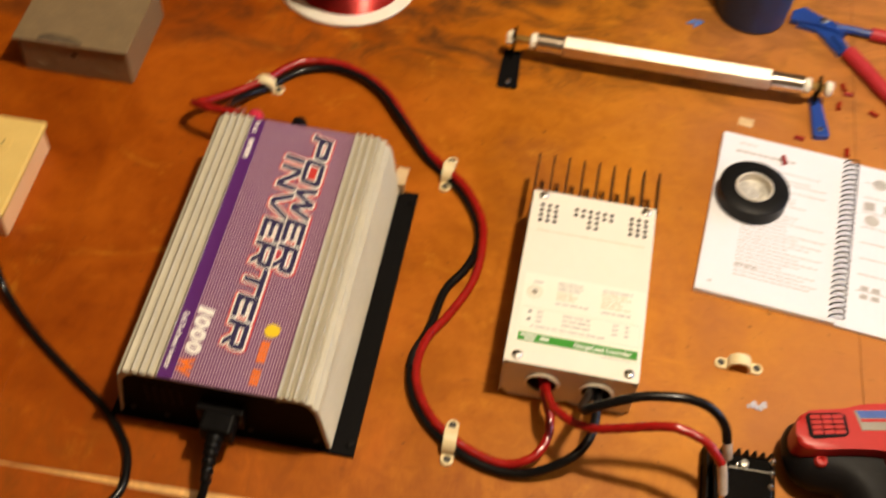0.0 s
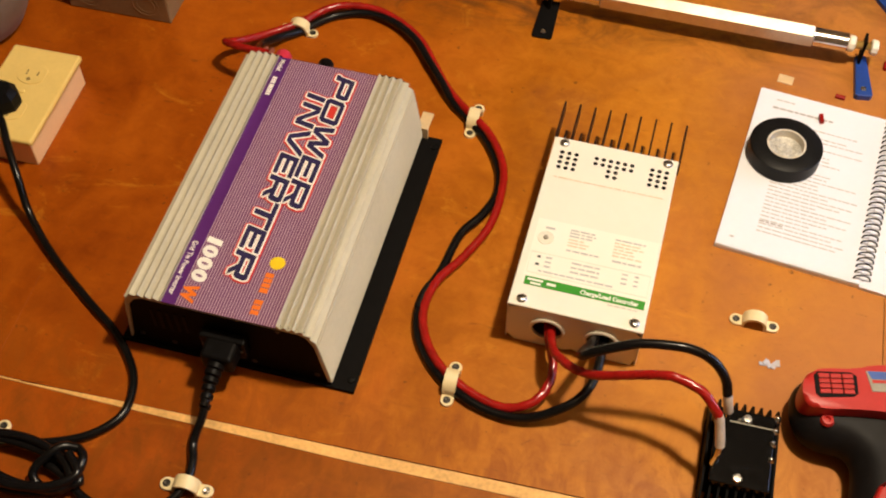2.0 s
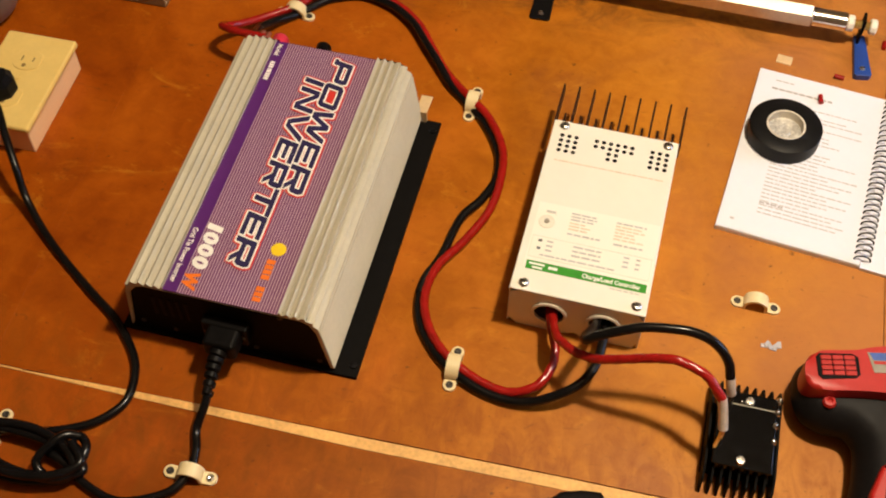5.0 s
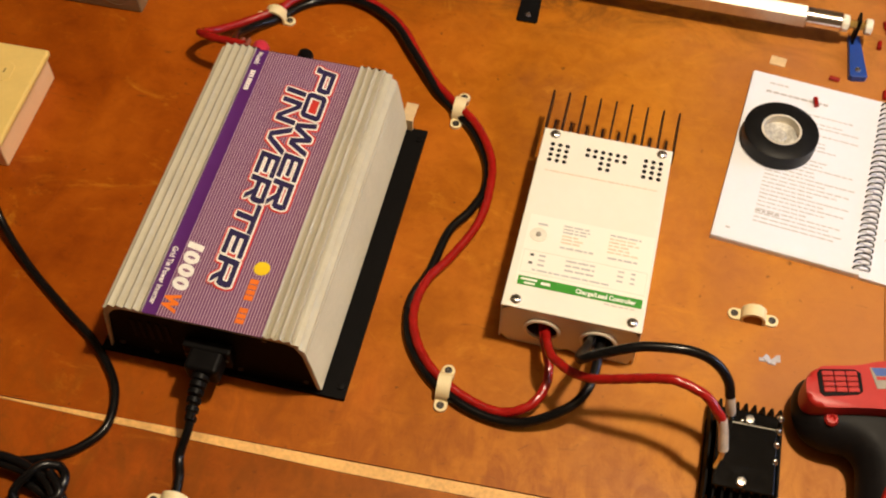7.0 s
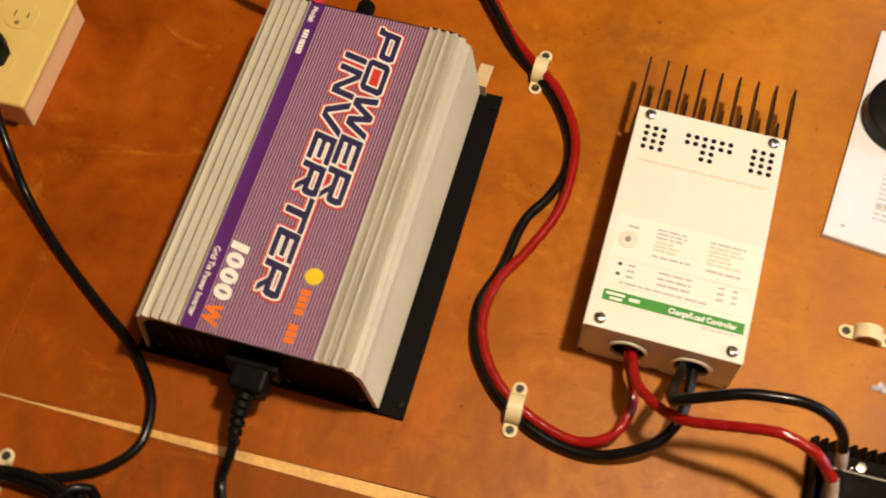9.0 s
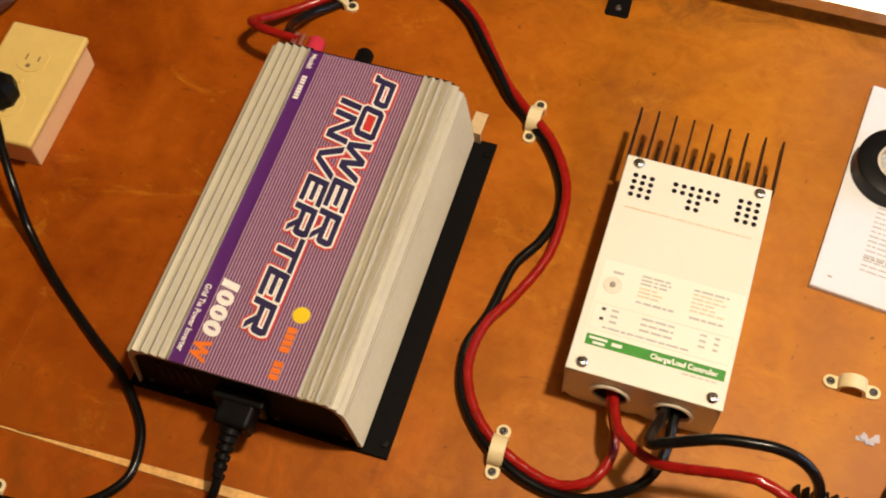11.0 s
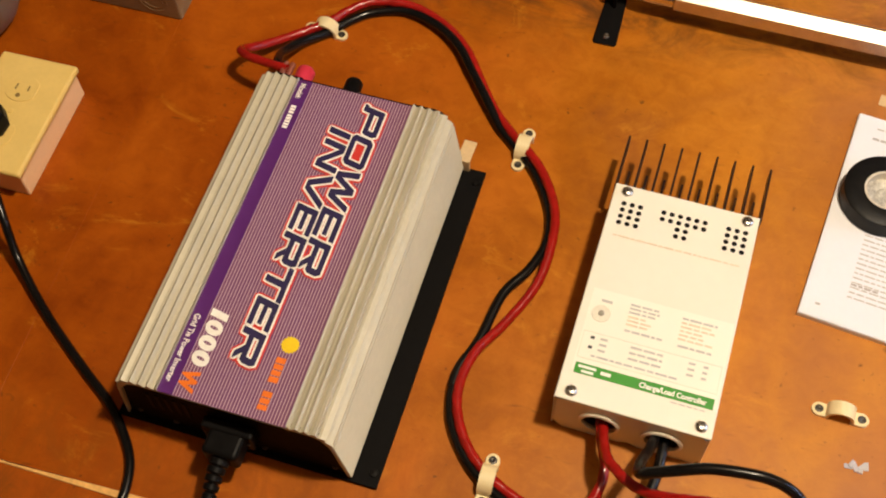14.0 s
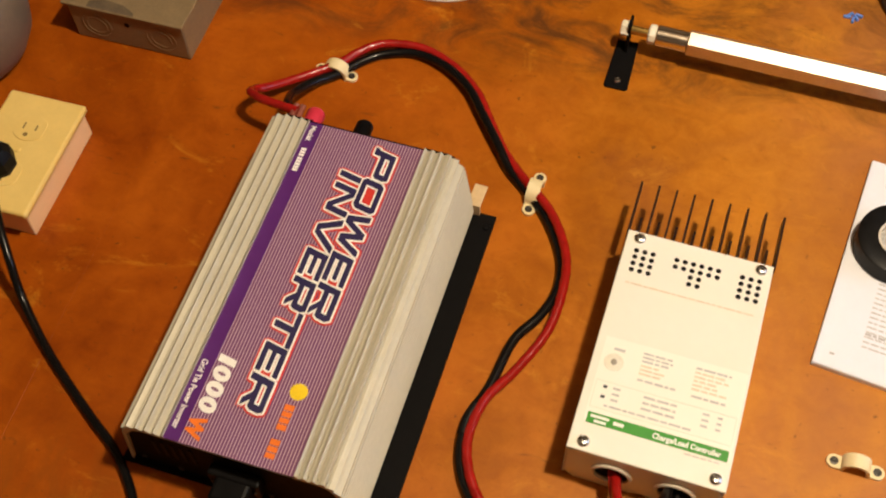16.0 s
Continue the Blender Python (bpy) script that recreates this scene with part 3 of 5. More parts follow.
def inverter():
    inv = thing("power_inverter", "silver ribbed power inverter with a purple printed label", "inverter", INV)
    left, right = shell_line(-1), shell_line(1)
    outer = left[::-1] + right
    inner = [(-0.004 + (x + 0.004) * 0.997, z - 0.0010) for x, z in ((-0.1022, 0.0114), (-0.0945, 0.068), (-0.086, 0.080), (-0.079, 0.0835), (0.071, 0.0835), (0.078, 0.080), (0.084, 0.068), (0.093, 0.0114))]
    part("shell", wall_of(outer + inner[::-1], 0, LEN), ALU, inv, "silver-grey ribbed aluminium extrusion")
    plate = [(-0.004 + (x + 0.004) * 1.004, z + 0.0001) for x, z in shell_line(-1, 0.0)[::-1] + shell_line(1, 0.0)]
    part("front_panel", wall_of(plate, 0.0030, 0.0044), BLACK_PAINT, inv, "black steel end panel")
    rear = [(-0.004 + (x + 0.004) * 0.975, z - 0.0025) for x, z in plate]
    part("back_panel", wall_of(rear, LEN + 0.0002, LEN + 0.0045), BLACK_PAINT, inv, "black steel end panel")
    part("base_plate", block(0.232, LEN + 0.004, 0.004, (0.002, LEN / 2, 0.0005), bevel=0.0008), BLACK_PAINT, inv, "black mounting flange plate")
    part("base_tray", block(0.186, LEN - 0.006, 0.006, (-0.004, LEN / 2, 0.0045), bevel=0.0008), BLACK_PAINT, inv)
    for x, y in ((0.112, 0.010), (0.112, LEN - 0.012), (-0.109, 0.010), (-0.109, LEN - 0.012)):
        part("flange_screw", lathe([(0, 0), (0.004, 0), (0.0036, 0.0016), (0, 0.002)], 12, pose(x, y, 0.0045)), BLACK_PLASTIC, inv)
    for x, z in ((-0.092, 0.016), (-0.06, 0.012), (0.05, 0.076), (0.082, 0.014), (0.02, 0.012)):
        part("panel_screw", lathe([(0, 0), (0.0028, 0), (0.0022, 0.0014), (0, 0.0018)], 10, pose(x, 0.0030, z, 90)), DARKSCREW, inv)
    # slots are thin black bars, their inner shade given by the colour
    for k in range(5):
        part("vent_slot", block(0.0036, 0.0012, 0.03, (-0.074 + 0.008 * k, 0.0026, 0.034), bevel=0.0005), RUBBER_AND_HOLE_SHADE, inv)
    inlet = part("power_inlet", block(0.044, 0.010, 0.026, (-0.003, -0.003, 0.030), bevel=0.002), BLACK_PLASTIC, inv)
    for x in (-0.021, 0.015):
        part("inlet_screw", lathe([(0, 0), (0.0022, 0), (0.0016, 0.001), (0, 0.0013)], 10, pose(x, -0.008, 0.043, 90)), DARKSCREW, inlet)
    # printed label
    lab = part("label", block(0.1105, LEN - 0.0004, 0.0010, (-0.0045, LEN / 2, 0.0840)), FILM, inv, "lilac and white pinstriped label film")
    z = 0.0850
    part("label_band", block(0.0135, LEN - 0.0004, 0.0003, (-0.0520, LEN / 2, z)), PURPLE, lab, "deep purple band")

    def lay(x, y, up=0.0):
        return pose(x, y, z + up, 0, 0, -90)

    def quad(own, pts, run, tall, lean):
        step = 4e-6 * len(own.faces)
        own.faces.new([own.verts.new((u * run + lean * v * tall, v * tall, step)) for u, v in pts])

    def glyph(letter, run, tall, lean):
        """A broad squared capital from straight strokes; returns strokes and the filled ground of closed letters."""
        own, ground = bmesh.new(), bmesh.new()
        a, b = min(0.0052 / run, 1.0), 0.0037 / tall

        def box(u0, v0, u1, v1):
            quad(own, ((u0, v0), (u1, v0), (u1, v1), (u0, v1)), run, tall, lean)

        def leg(top, foot, wide=a, v0=0.0, v1=1.0):
            quad(own, ((foot, v0), (foot + wide, v0), (top + wide, v1), (top, v1)), run, tall, lean)

        if letter in "PR":
            box(0, 0, a, 1)
            quad(own, ((0, 1 - b), (1, 1 - b), (0.92, 1), (0, 1)), run, tall, lean)
            quad(own, ((1 - a, 0.36), (0.94, 0.36), (1, 0.46), (1, 1 - b), (1 - a, 1 - b)), run, tall, lean)
            box(0.1, 0.34, 0.95, 0.34 + b)
            if letter == "R":
                leg(0.46, 0.80, a * 1.05, 0.0, 0.40)
            else:
                box(-0.06, 0, a, b * 0.8)
        elif letter == "O":
            quad(own, ((0, 0.14), (0.10, 0), (a, 0), (a, 1), (0.10, 1), (0, 0.86)), run, tall, lean)
            quad(own, ((1 - a, 0), (0.90, 0), (1, 0.14), (1, 0.86), (0.90, 1), (1 - a, 1)), run, tall, lean)
            box(a, 0, 1 - a, b)
            box(a, 1 - b, 1 - a, 1)
        elif letter == "E":
            box(0, 0, a, 1)
            box(a, 0, 1, b)
            box(a, 0.5 - b * 0.42, 0.86, 0.5 + b * 0.42)
            box(a, 1 - b, 1, 1)
        elif letter == "T":
            box(-0.06, 1 - b, 1.06, 1)
            box(0.5 - a / 2, 0, 0.5 + a / 2, 1 - b)
        elif letter == "I":
            box(0, 0, a, 1)
        elif letter == "N":
            box(0, 0, a, 1)
            leg(0.06, 0.94 - a, a * 1.1)
            box(1 - a, 0, 1, 1)
        elif letter == "V":
            leg(0, 0.5 - a * 0.75, a * 1.1)
            leg(1 - a, 0.5 - a * 0.25, a * 1.1)
        elif letter == "W":
            leg(0, 0.16)
            leg(0.5 - a / 2, 0.20)
            leg(0.5 - a / 2, 0.76 - a)
            leg(1 - a, 0.80 - a)
        if letter in "POER":
            quad(ground, ((0, 0.30 if letter == "P" else 0.02), (0.98, 0.30 if letter in "PR" else 0.02), (0.98, 0.98), (0, 0.98)), run, tall, lean)
        return own, ground

    def fitted(name, body, x, y, tall, run, layers, shear, label="", up=0.0, space=1.02):
        """Print of a given height and length; each layer is the same print grown all round."""
        ground = None
        if name == "headline_letter":
            bare, ground = glyph(body, run, tall, shear)
        else:
            bare = lettering(body, 1.0, Matrix(), 0.060, shear, 1.0, space)
            xs, ys = [v.co.x for v in bare.verts], [v.co.y for v in bare.verts]
            edge = layers[0][0]
            fit = Matrix.Translation((-edge, -edge, 0)) @ Matrix.Diagonal(((run + 2 * edge) / (max(xs) - min(xs)), (tall + 2 * edge) / (max(ys) - min(ys)), 1, 1)) @ Matrix.Translation((-min(xs), -min(ys), 0))
            bmesh.ops.transform(bare, matrix=fit, verts=bare.verts)
        lift = up + 0.0003
        for grow, ink in layers:
            own = bmesh.new()
            if ground is not None:
                bmesh.ops.transform(ground, matrix=lay(x, y, lift), verts=ground.verts)
                own, ground = joined(ground, own), None
            for k in range(10 if name == "headline_letter" else 1):
                dx, dy = grow * math.cos(2 * math.pi * (k + 0.5) / 10), grow * math.sin(2 * math.pi * (k + 0.5) / 10)
                square = 1.0 / max(abs(dx), abs(dy)) * grow
                if name != "headline_letter":
                    dx = dy = 0.0
                lift += 0.000036
                one = bare.copy()
                bmesh.ops.transform(one, matrix=lay(x, y, lift) @ Matrix.Translation((dx * (0.5 + 0.5 * square), dy * (0.5 + 0.5 * square), 0)), verts=one.verts)
                joined(one, own)
            part(name, own, ink, lab, label)
            lift += 0.00006
        bare.free()

    inks = ((0.0037, REDINK), (0.0021, WHITE_INK), (0.0004, NAVY))
    for text, x, start, widths, up in (
        ("POWER", 0.0095, 0.3060, (0.0275, 0.0305, 0.0395, 0.0270, 0.0300), 0.0),
        ("INVERTER", -0.0122, 0.2760, (0.0085, 0.0285, 0.0330, 0.0245, 0.0275, 0.0280, 0.0245, 0.0280), 0.000018),
    ):
        y = start
        for k, (letter, wide) in enumerate(zip(text, widths)):
            fitted("headline_letter", letter, x, y, 0.0195, wide + 0.0008, inks, 0.20, up=up + 0.000009 * (k % 2))
            y -= wide + 0.0042
    y = 0.0790
    for digit, wide in zip("1000", (0.0070, 0.0110, 0.0110, 0.0110)):
        fitted("rating_digit", digit, -0.0425, y, 0.0130, wide, ((0.0012, WHITE_INK),), 0.12, "white digit")
        y -= wide + 0.0030
    fitted("rating_letter", "W", -0.0440, 0.0235, 0.0125, 0.0175, ((0.0011, ORANGE),), 0.12, "orange letter")
    part("subtitle", lettering("Grid Tie Power Inverter", 0.0072, lay(-0.0555, 0.0715, 0.0005), 0.00018, 0.0, 0.86), WHITE_INK, lab)
    part("model_word", lettering("Model:", 0.0072, lay(-0.0553, 0.3145, 0.0005), 0.00018, 0.0, 0.86), WHITE_INK, lab)
    bm = bmesh.new()
    for y0 in (0.2890, 0.2858, 0.2826, 0.2786, 0.2756, 0.2724, 0.2692, 0.2660):
        y1 = y0 - 0.0025
        block(0.0048, y0 - y1, 0.0002, (-0.0528, (y0 + y1) / 2, z + 0.0004), bm=bm)
    part("model_bars", bm, WHITE_INK, lab)
    star = [((0.0078 if k % 2 else 0.0066) * math.cos(math.pi * k / 16) + 0.0284, (0.0078 if k % 2 else 0.0066) * math.sin(math.pi * k / 16) + 0.0668) for k in range(32)]
    part("sun_mark", slab(star, z, z + 0.0004), YELLOW, lab, "yellow sun disc")
    bm = bmesh.new()
    for y0, y1 in ((0.0545, 0.0495), (0.0485, 0.0440), (0.0430, 0.0385), (0.0375, 0.0325), (0.0245, 0.0195), (0.0185, 0.0140), (0.0130, 0.0085)):
        block(0.0080, y0 - y1, 0.0002, (0.0262, (y0 + y1) / 2, z + 0.0002), bm=bm)
    part("orange_bars", bm, ORANGE, lab)
    # binding posts on the back
    for x, mat, r in ((-0.0680, PINK, 0.0088), (-0.0195, BLACK_PLASTIC, 0.0082)):
        prof = [(0, 0), (0.005, 0), (0.005, 0.014), (r, 0.015), (r, 0.030), (r - 0.002, 0.0325), (0, 0.0325)]
        part("binding_post", lathe(prof, 18, pose(x, LEN + 0.002, 0.054, -90)), mat, inv, "red binding post" if mat is PINK else "black binding post", True)
        part("post_stud", rod((x, LEN, 0.054), (x, LEN + 0.0365, 0.054), 0.0020, 10), BRASS, inv)
    for x in (-0.0830, -0.0895):
        part("spare_lug", rod((x, LEN, 0.054), (x + 0.001, LEN + 0.035, 0.057), 0.0028, 10), COPPER, inv)
    tag = thing("paper_tag", "small folded kraft paper tag beside the inverter", "tag", pose(-0.0600, 0.7640, 0, 0, 0, -8))
    part("slip", block(0.0125, 0.024, 0.0012, (0, 0, 0.0185), bevel=0.0004), TAGPAPER, tag)
    part("stub", block(0.0115, 0.004, 0.0185, (0, -0.010, 0)), TAGPAPER, tag)


inverter()

# ---- charge controller ----
CTL = pose(0.1323, 0.6158, 0, 0, 0, -6.4)


def controller():
    ctl = thing("charge_controller", "white enamelled charge controller with black heat sink fins", "controller", CTL)
    W, H2, Z = 0.0635, 0.1055, 0.0605
    # cover: folded sheet with front wall pierced by two cable holes
    out = [(-W, -H2), (W, -H2), (W, H2), (-W, H2)]
    part("cover", slab(out, 0.0585, Z, 0.0012, segs=3), WHITE_PAINT, ctl)
    for x in (-W + 0.0010, W - 0.0010):
        part("cover_side", block(0.0016, 2 * H2 - 0.003, 0.056, (x, 0, 0.0026), bevel=0.0005), WHITE_PAINT, ctl)
    # front wall with holes: built round the two openings
    own = bmesh.new()
    ring = 24
    z_mid, r = 0.031, 0.0150
    centres = (-0.0238, 0.0280)
    edges = [-W + 0.002, 0.0021, W - 0.002]
    for c, x0, x1 in ((centres[0], edges[0], edges[1]), (centres[1], edges[1], edges[2])):
        for y, flip in ((-H2 + 0.0005, 1), (-H2 + 0.0021, -1)):
            hole, rim = [], []
            for k in range(ring):
                a = 2 * math.pi * k / ring
                ux, uz = math.cos(a), math.sin(a)
                hole.append(own.verts.new((c + r * ux, y, z_mid + r * uz)))
                t = min((x1 - c) / ux if ux > 1e-6 else 9, (x0 - c) / ux if ux < -1e-6 else 9, (0.0585 - z_mid) / uz if uz > 1e-6 else 9, (0.0008 - z_mid) / uz if uz < -1e-6 else 9)
                rim.append(own.verts.new((c + t * ux, y, z_mid + t * uz)))
            for k in range(ring):
                own.faces.new((hole[k], hole[(k + 1) % ring], rim[(k + 1) % ring], rim[k])[::flip])
    part("front_wall", own, WHITE_PAINT, ctl, "white front wall with two knockout holes")
    for c in centres:
        prof = [(0.0143, 0.0), (0.0172, 0.0), (0.0172, 0.0016), (0.0162, 0.0024), (0.0143, 0.0024), (0.0143, 0.0)]
        part("bushing", lathe(prof, 24, pose(c, -H2 + 0.0002, z_mid, 90)), NYLON, ctl, "white snap bushing", True)
        for k in range(2):
            a = radians(70 + 45 * k)
            part("bushing_tooth", block(0.0030, 0.0022, 0.0020, (c + 0.0158 * math.cos(a), -H2 - 0.0008, z_mid - 0.001 + 0.0158 * math.sin(a)), bevel=0.0004), NYLON, ctl)
    part("inner_board", block(0.118, 0.006, 0.05, (0, -H2 + 0.045, 0.004)), BLACK_PAINT, ctl)
    part("back_plate", block(0.120, 2 * H2 - 0.004, 0.0022, (0, 0.0, 0.0), bevel=0.0004), GREY_STEEL, ctl)
    part("inner_wall", block(0.122, 0.003, 0.054, (0, H2 - 0.004, 0.004)), BLACK_PAINT, ctl)
    # heat sink
    part("heat_sink_base", block(0.126, 0.005, 0.044, (0.001, H2 + 0.003, 0.002), bevel=0.0006), BLACK_PAINT, ctl, "black anodised heat sink")
    for k in range(17):
        x, far = -0.0640 + 0.00806 * k, 0.0600 if k % 2 == 0 else 0.0270
        low, high = (0.032, 0.050) if k % 2 == 0 else (0.020, 0.042)
        fin = part("fin", slab([(H2 + 0.004, low), (H2 + far, low), (H2 + far, high - 0.002), (H2 + 0.004, high)], -0.0010, 0.0010), FIN, ctl)
        fin.matrix_basis = Matrix(((0, 0, 1, x), (1, 0, 0, 0), (0, 1, 0, 0.002), (0, 0, 0, 1)))
    # screws
    for x, y in ((-0.0520, 0.0985), (0.0535, 0.0985), (-0.0515, -0.0975), (0.0535, -0.0970)):
        s = part("cover_screw", lathe([(0, 0), (0.0052, 0), (0.0052, 0.0006), (0.0042, 0.0019), (0.0022, 0.0026), (0, 0.0027)], 18, pose(x, y, Z)), SCREW, ctl, "bright cross-head screw", True)
        for rz in (25, 115):
            part("cross_slot", block(0.0046, 0.0009, 0.0003, (x, y, Z + 0.0026), rz), DARKSCREW, s)
    # vent holes: flat black discs on the lid, the shade inside them painted
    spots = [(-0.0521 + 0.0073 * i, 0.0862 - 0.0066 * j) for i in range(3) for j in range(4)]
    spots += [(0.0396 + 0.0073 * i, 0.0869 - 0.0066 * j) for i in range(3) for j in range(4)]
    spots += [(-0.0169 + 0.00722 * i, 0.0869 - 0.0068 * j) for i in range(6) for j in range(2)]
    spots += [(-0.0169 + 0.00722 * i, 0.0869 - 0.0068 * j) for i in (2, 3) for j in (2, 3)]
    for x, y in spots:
        part("vent_hole", lathe([(0, 0), (0.00235, 0), (0.00235, 0.00012), (0, 0.00012)], 12, pose(x, y, Z)), RUBBER_AND_HOLE_SHADE, ctl)
    # print
    rng = random.Random(5)
    face = part("printed_band", block(0.1133, 0.0096, 0.0003, (0.0026, -0.0762, Z), bevel=0), GREEN_INK, ctl, "dark green band with white words")
    part("band_words", lettering("Charge/Load Controller", 0.0066, pose(-0.0010, -0.0785, Z + 0.0004), 0.00022, 0, 0.84), WHITE_INK, face)
    bm = bars([(-0.0515, -0.0365, -0.0745), (-0.0480, -0.0380, -0.0785)], Z + 0.0003, 0.0022)
    block(0.0085, 0.0030, 0.0002, (-0.0285, -0.0760, Z + 0.0003), bm=bm)
    part("maker_mark", bm, WHITE_INK, face)
    led = part("status_ring", lathe([(0, 0), (0.0082, 0), (0.0078, 0.0005), (0.0036, 0.0006), (0, 0.0006)], 24, pose(-0.0451, -0.0236, Z)), PALE_INK, ctl, "pale round light surround", True)
    part("status_light", lathe([(0, 0), (0.0026, 0), (0.0022, 0.0014), (0, 0.0018)], 16, pose(-0.0451, -0.0236, Z + 0.0005)), GREYPANEL, led, "unlit grey indicator", True)
    sticker = part("sticker", block(0.1180, 0.0780, 0.00015, (0.0026, -0.0405, Z)), STICKER, ctl)
    bm = bars([(-0.0475, -0.0385, -0.0115)], Z + 0.0003, 0.0022)
    for k in range(3):
        bars(words_row(-0.0235, rng.uniform(-0.006, 0.004), -0.0085 - 0.0036 * k, rng), Z + 0.0003, 0.0017, bm)
    bars(words_row(-0.0235, 0.0110, -0.0330, rng), Z + 0.0003, 0.0019, bm)
    bars(words_row(0.0200, 0.0490, -0.0085, rng), Z + 0.0003, 0.0018, bm)
    bars(words_row(0.0210, 0.0500, -0.0340, rng), Z + 0.0003, 0.0019, bm)
    part("grey_text", bm, FAINT_INK, sticker)
    bm = bmesh.new()
    for k in range(3):
        bars(words_row(-0.0235, rng.uniform(-0.006, 0.006), -0.0200 - 0.0036 * k, rng), Z + 0.0003, 0.0016, bm)
    for k in range(5):
        bars(words_row(0.0200, rng.uniform(0.040, 0.050), -0.0125 - 0.0038 * k, rng), Z + 0.0003, 0.0016, bm)
    bars(words_row(-0.0540, 0.0570, 0.0530, rng), Z + 0.0003, 0.0013, bm)
    part("tan_text", bm, TAN_INK, sticker)
    bm = bmesh.new()
    for x0, x1, y0, y1 in ((-0.0547, 0.0597, -0.0420, -0.0425), (-0.0547, 0.0597, -0.0665, -0.0670), (-0.0547, -0.0542, -0.0420, -0.0670), (0.0592, 0.0597, -0.0420, -0.0670)):
        block(x1 - x0, y0 - y1, 0.0002, ((x0 + x1) / 2, (y0 + y1) / 2, Z + 0.0002), bm=bm)
    part("text_frame", bm, PALE_INK, sticker)
    bm = bmesh.new()
    for k in range(3):
        y = -0.0465 - 0.0052 * k
        bars([(-0.0400, -0.0340, y)] + words_row(-0.0150, 0.0120, y, rng) + [(0.0330, 0.0385, y), (0.0450, 0.0490, y)], Z + 0.0003, 0.0019, bm)
    bars(words_row(-0.0440, 0.0270, -0.0632, rng), Z + 0.0003, 0.0017, bm)
    bars(words_row(0.0260, 0.0560, -0.0838, rng), Z + 0.0003, 0.0011, bm)
    part("table_text", bm, FAINT_INK, sticker)
    for y in (-0.0470, -0.0560):
        part("tick_box", block(0.0034, 0.0026, 0.0002, (-0.0465, y, Z + 0.0003)), DARK_INK, sticker)


controller()


# ---- saddle clips ----
def clip(name, label, a, b, wire_r=0.0105, screws=(DARKSCREW, DARKSCREW)):
    """A two-hole plastic saddle: tabs at a and b, an arch between."""
    a, b = Vector((*a, 0)), Vector((*b, 0))
    mid, d = (a + b) / 2, (b - a)
    half, ang = d.length / 2, math.degrees(math.atan2(d.y, d.x))
    c = thing(name, label, "cable clip", pose(mid.x, mid.y, 0, 0, 0, ang), "cable saddle clips")
    r, wid, th = wire_r, 0.0125, 0.0026
    own = bmesh.new()
    n = 14
    up = 0.004
    outer = [(-(r + th), 0.0)] + [((r + th) * math.cos(math.pi * (1 - k / n)), up + (r + th) * math.sin(math.pi * (1 - k / n))) for k in range(n + 1)] + [(r + th, 0.0)]
    inner = [(-r, 0.0)] + [(r * math.cos(math.pi * (1 - k / n)), up + r * math.sin(math.pi * (1 - k / n))) for k in range(n + 1)] + [(r, 0.0)]
    sec = outer + inner[::-1]
    va = [own.verts.new((x, -wid / 2, z)) for x, z in sec]
    vb = [own.verts.new((x, wid / 2, z)) for x, z in sec]
    m = len(outer)
    for i in range(len(sec)):
        own.faces.new((va[i], va[(i + 1) % len(sec)], vb[(i + 1) % len(sec)], vb[i]))
    for i in range(m - 1):
        j, k = len(sec) - 1 - i, len(sec) - 2 - i
        own.faces.new((va[i], va[i + 1], va[k], va[j]))
        own.faces.new((vb[i], vb[j], vb[k], vb[i + 1]))
    part("arch", own, IVORY, c, smooth=True)
    for s, ink in zip((-1, 1), screws):
        x0 = s * (r + 0.001)
        end = s * half
        pts = [(x0, -0.0058), (x0, 0.0058)] + [(end + s * 0.0062 * math.sin(math.pi * k / 10), 0.0062 * math.cos(math.pi * k / 10)) for k in range(11)]
        tab = part("tab", slab(pts, 0, 0.0028, 0.0007), IVORY, c)
        part("screw", lathe([(0, 0.0022), (0.0036, 0.0022), (0.0036, 0.0034), (0.002, 0.0036), (0, 0.0030)], 14, pose(end, 0, 0)), ink, tab, "dark screw in the hole" if ink is DARKSCREW else "bright screw")
    return c


clip("cable_clip", "ivory plastic saddle clip holding the red and black wires", (-0.2479, 0.8979), (-0.2147, 0.8930), 0.0105)
clip("cable_clip", "ivory plastic saddle clip holding the red and black wires", (-0.0072, 0.8060), (-0.0121, 0.7687), 0.0105)
clip("cable_clip", "ivory plastic saddle clip holding the red and black wires", (0.0165, 0.4760), (0.0135, 0.4400), 0.0105)
clip("cable_clip", "loose empty ivory saddle clip lying on the bench", (0.2773, 0.5725), (0.3125, 0.5686), 0.0092)
clip("cable_clip", "ivory saddle clip over the black power cord", (-0.2183, 0.3193), (-0.1815, 0.3172), 0.0092, (DARKSCREW, SCREW))
clip("cable_clip", "dull white saddle clip beside the coiled cord", (-0.3835, 0.3190), (-0.3812, 0.3506), 0.0092)


